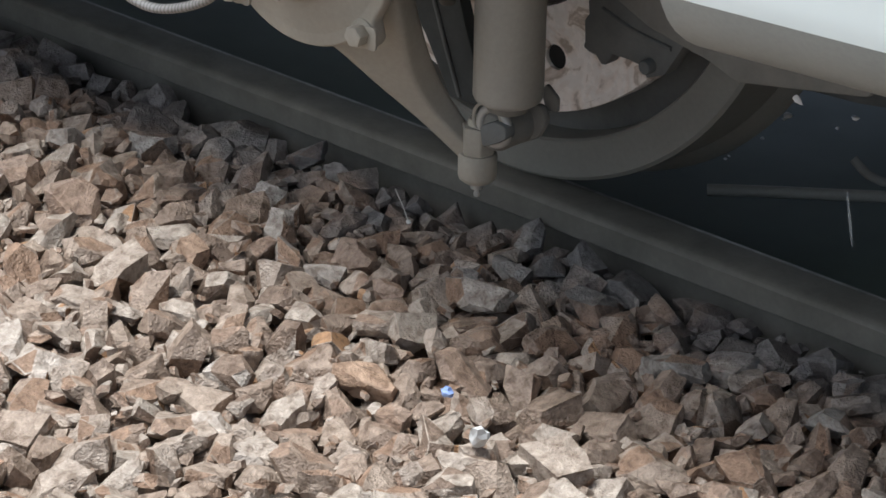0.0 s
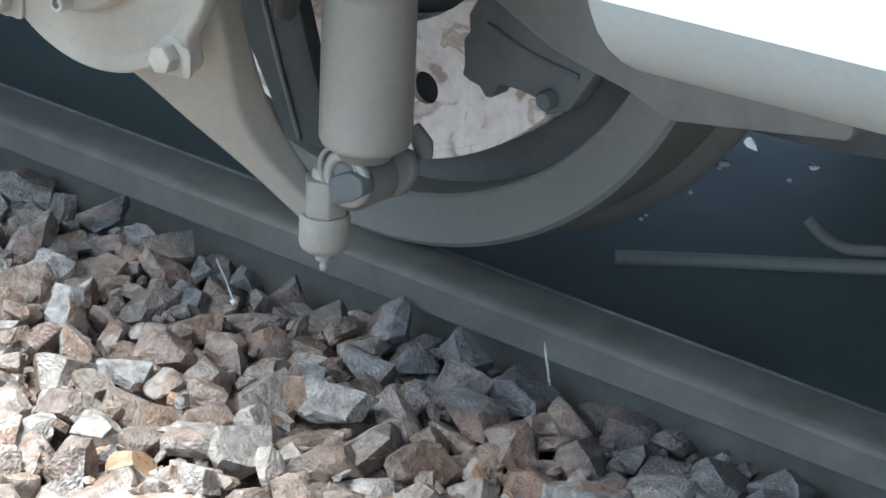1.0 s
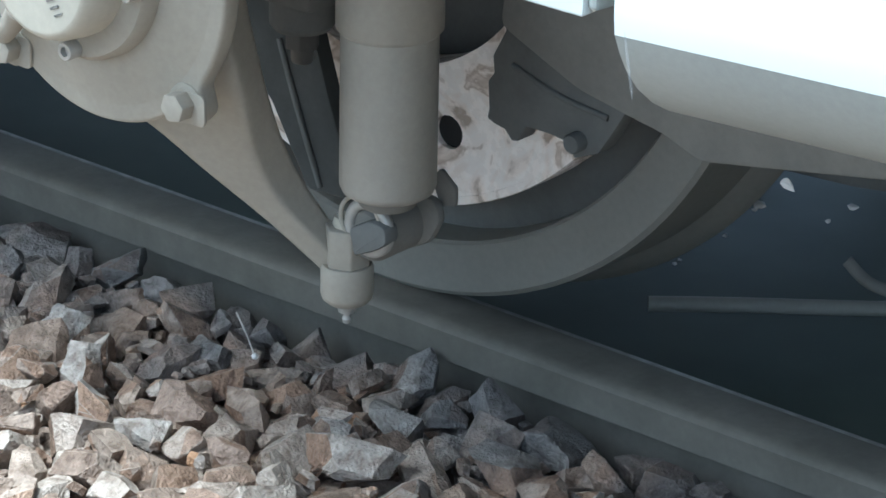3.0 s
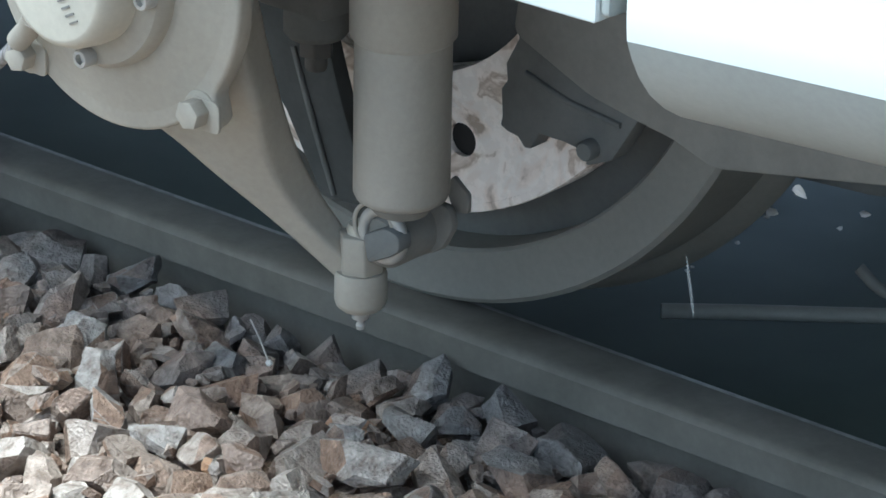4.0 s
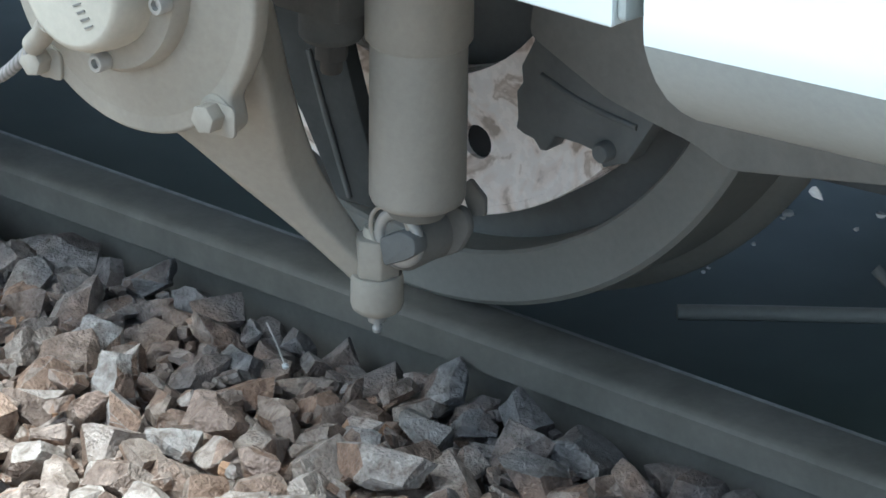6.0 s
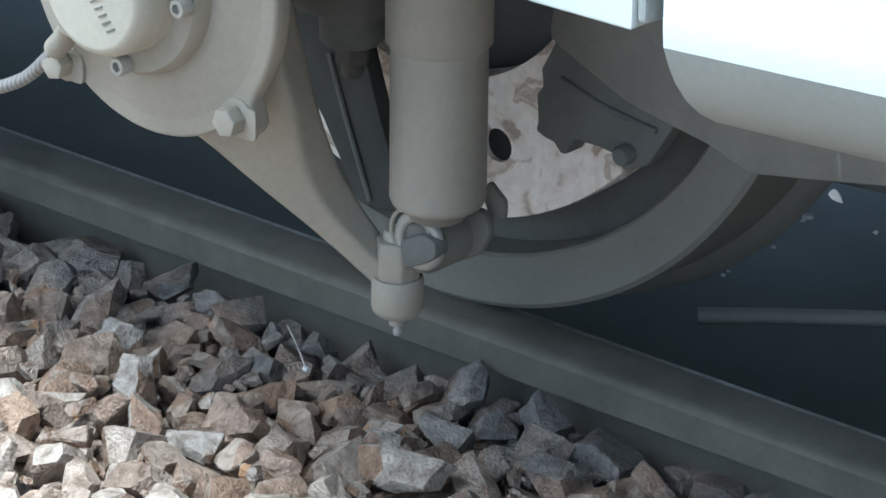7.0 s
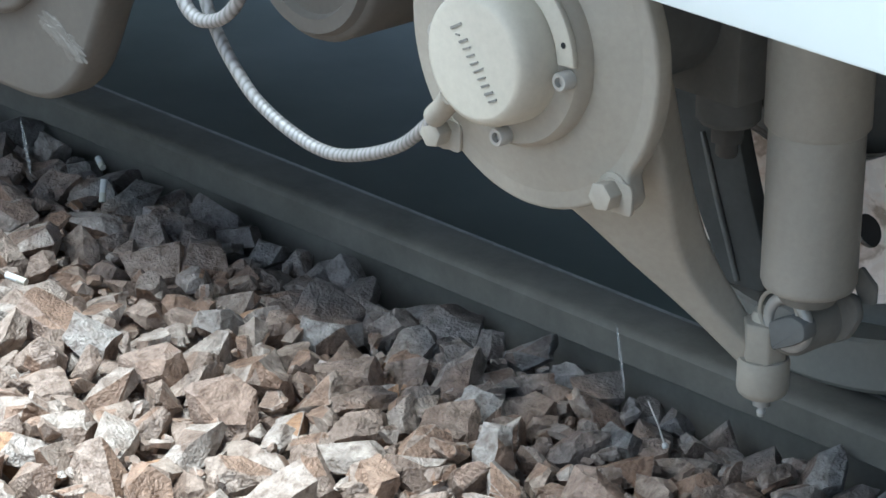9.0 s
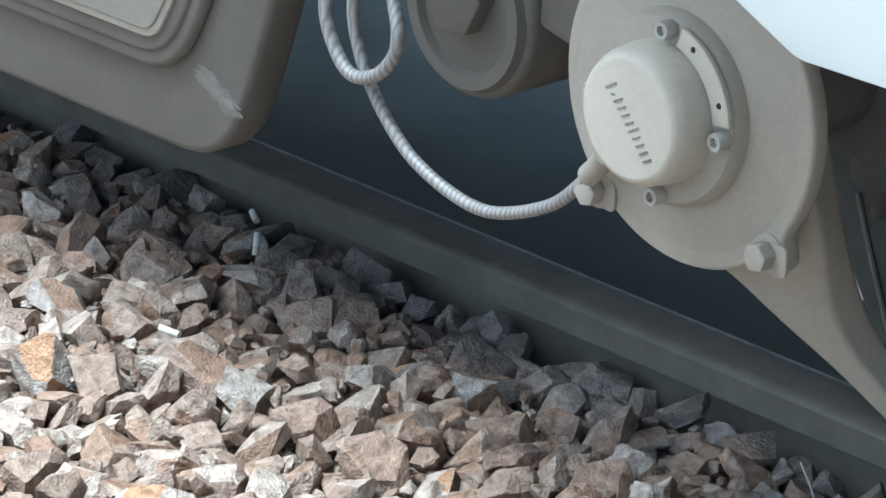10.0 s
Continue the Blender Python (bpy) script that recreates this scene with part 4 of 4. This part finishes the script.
def build_rain():
    rng = random.Random(21)
    water = rain_water()
    drops = list(RAIN)
    for i in range(70):
        drops.append((rng.uniform(0.1, 9.9), rng.uniform(-0.1, 0.9), rng.uniform(-0.9, -0.62), rng.uniform(0.0, 0.5), rng.uniform(0.04, 0.09)))
    turn = FALL.to_track_quat("-Z", "Y")
    out = []
    for t, x, y, z, length in drops:
        h = length / 2
        bm = lathe([(0.0003, -h), (0.0010, -h * 0.7), (0.0013, 0.0), (0.0009, h * 0.7), (0.0003, h)], "z", 6)
        ob = new("raindrop", mesh_of("raindrop", bm, water, 80))
        tagged(ob, "thin streak of falling rain before the train", "rain", "falling raindrops")
        out.append((ob, t, Vector((x, y, z)), turn))
    # one big drop that falls close before the lens
    big = thing("raindrop", "broad pale streak of a large falling raindrop", "rain", "falling raindrops")
    mist = rain_water("thin_rain_water", 0.0095)
    for name, r, h in (("outer_water", 0.0074, 0.0180), ("middle_water", 0.0069, 0.0195), ("core_water", 0.0062, 0.021), ("core_water", 0.0056, 0.0225)):
        part(name, lathe([(0.0002, -h), (r * 0.97, -h * 0.97), (r, -h * 0.6), (r, h * 0.6), (r * 0.97, h * 0.97), (0.0002, h)], "z", 24), mist, big, smooth=80)
    out.append((big, 9.5, Vector((1.606, -2.102, 1.207)), turn))
    # two bright drops that catch the sky close before the lens
    bright = rain_water("bright_rain_water", 0.75)
    for r, h, p in ((0.0019, 0.0044, (1.191, -1.370, 0.789)), (0.0009, 0.0036, (1.180, -1.359, 0.824))):
        drop = new("raindrop", mesh_of("raindrop", lathe([(0.0002, -h), (r * 0.7, -h * 0.8), (r, -h * 0.3), (r * 0.8, h * 0.3), (r * 0.4, h * 0.8), (0.0001, h)], "z", 16), bright, 80))
        tagged(drop, "bright white glinting drop falling before the wheel", "rain", "falling raindrops")
        out.append((drop, 2.0, Vector(p), turn))
    return out


DROPS = build_rain()


def motions():
    for ob, t, p, turn in DROPS:
        start, stop = t - (7.0 - p.z) / 6.5, t + (p.z + 0.5) / 6.5
        times = sorted({0.0, 10.0, *(round(v, 3) for v in (start, t - 0.06, t, t + 0.06, stop) if 0 < v < 10)})
        rows = []
        for v in times:
            u = min(max(v, start), stop)
            rows.append((v, Matrix.LocRotScale(p + FALL * (u - t), turn, None)))
        walk(ob, rows)


motions()
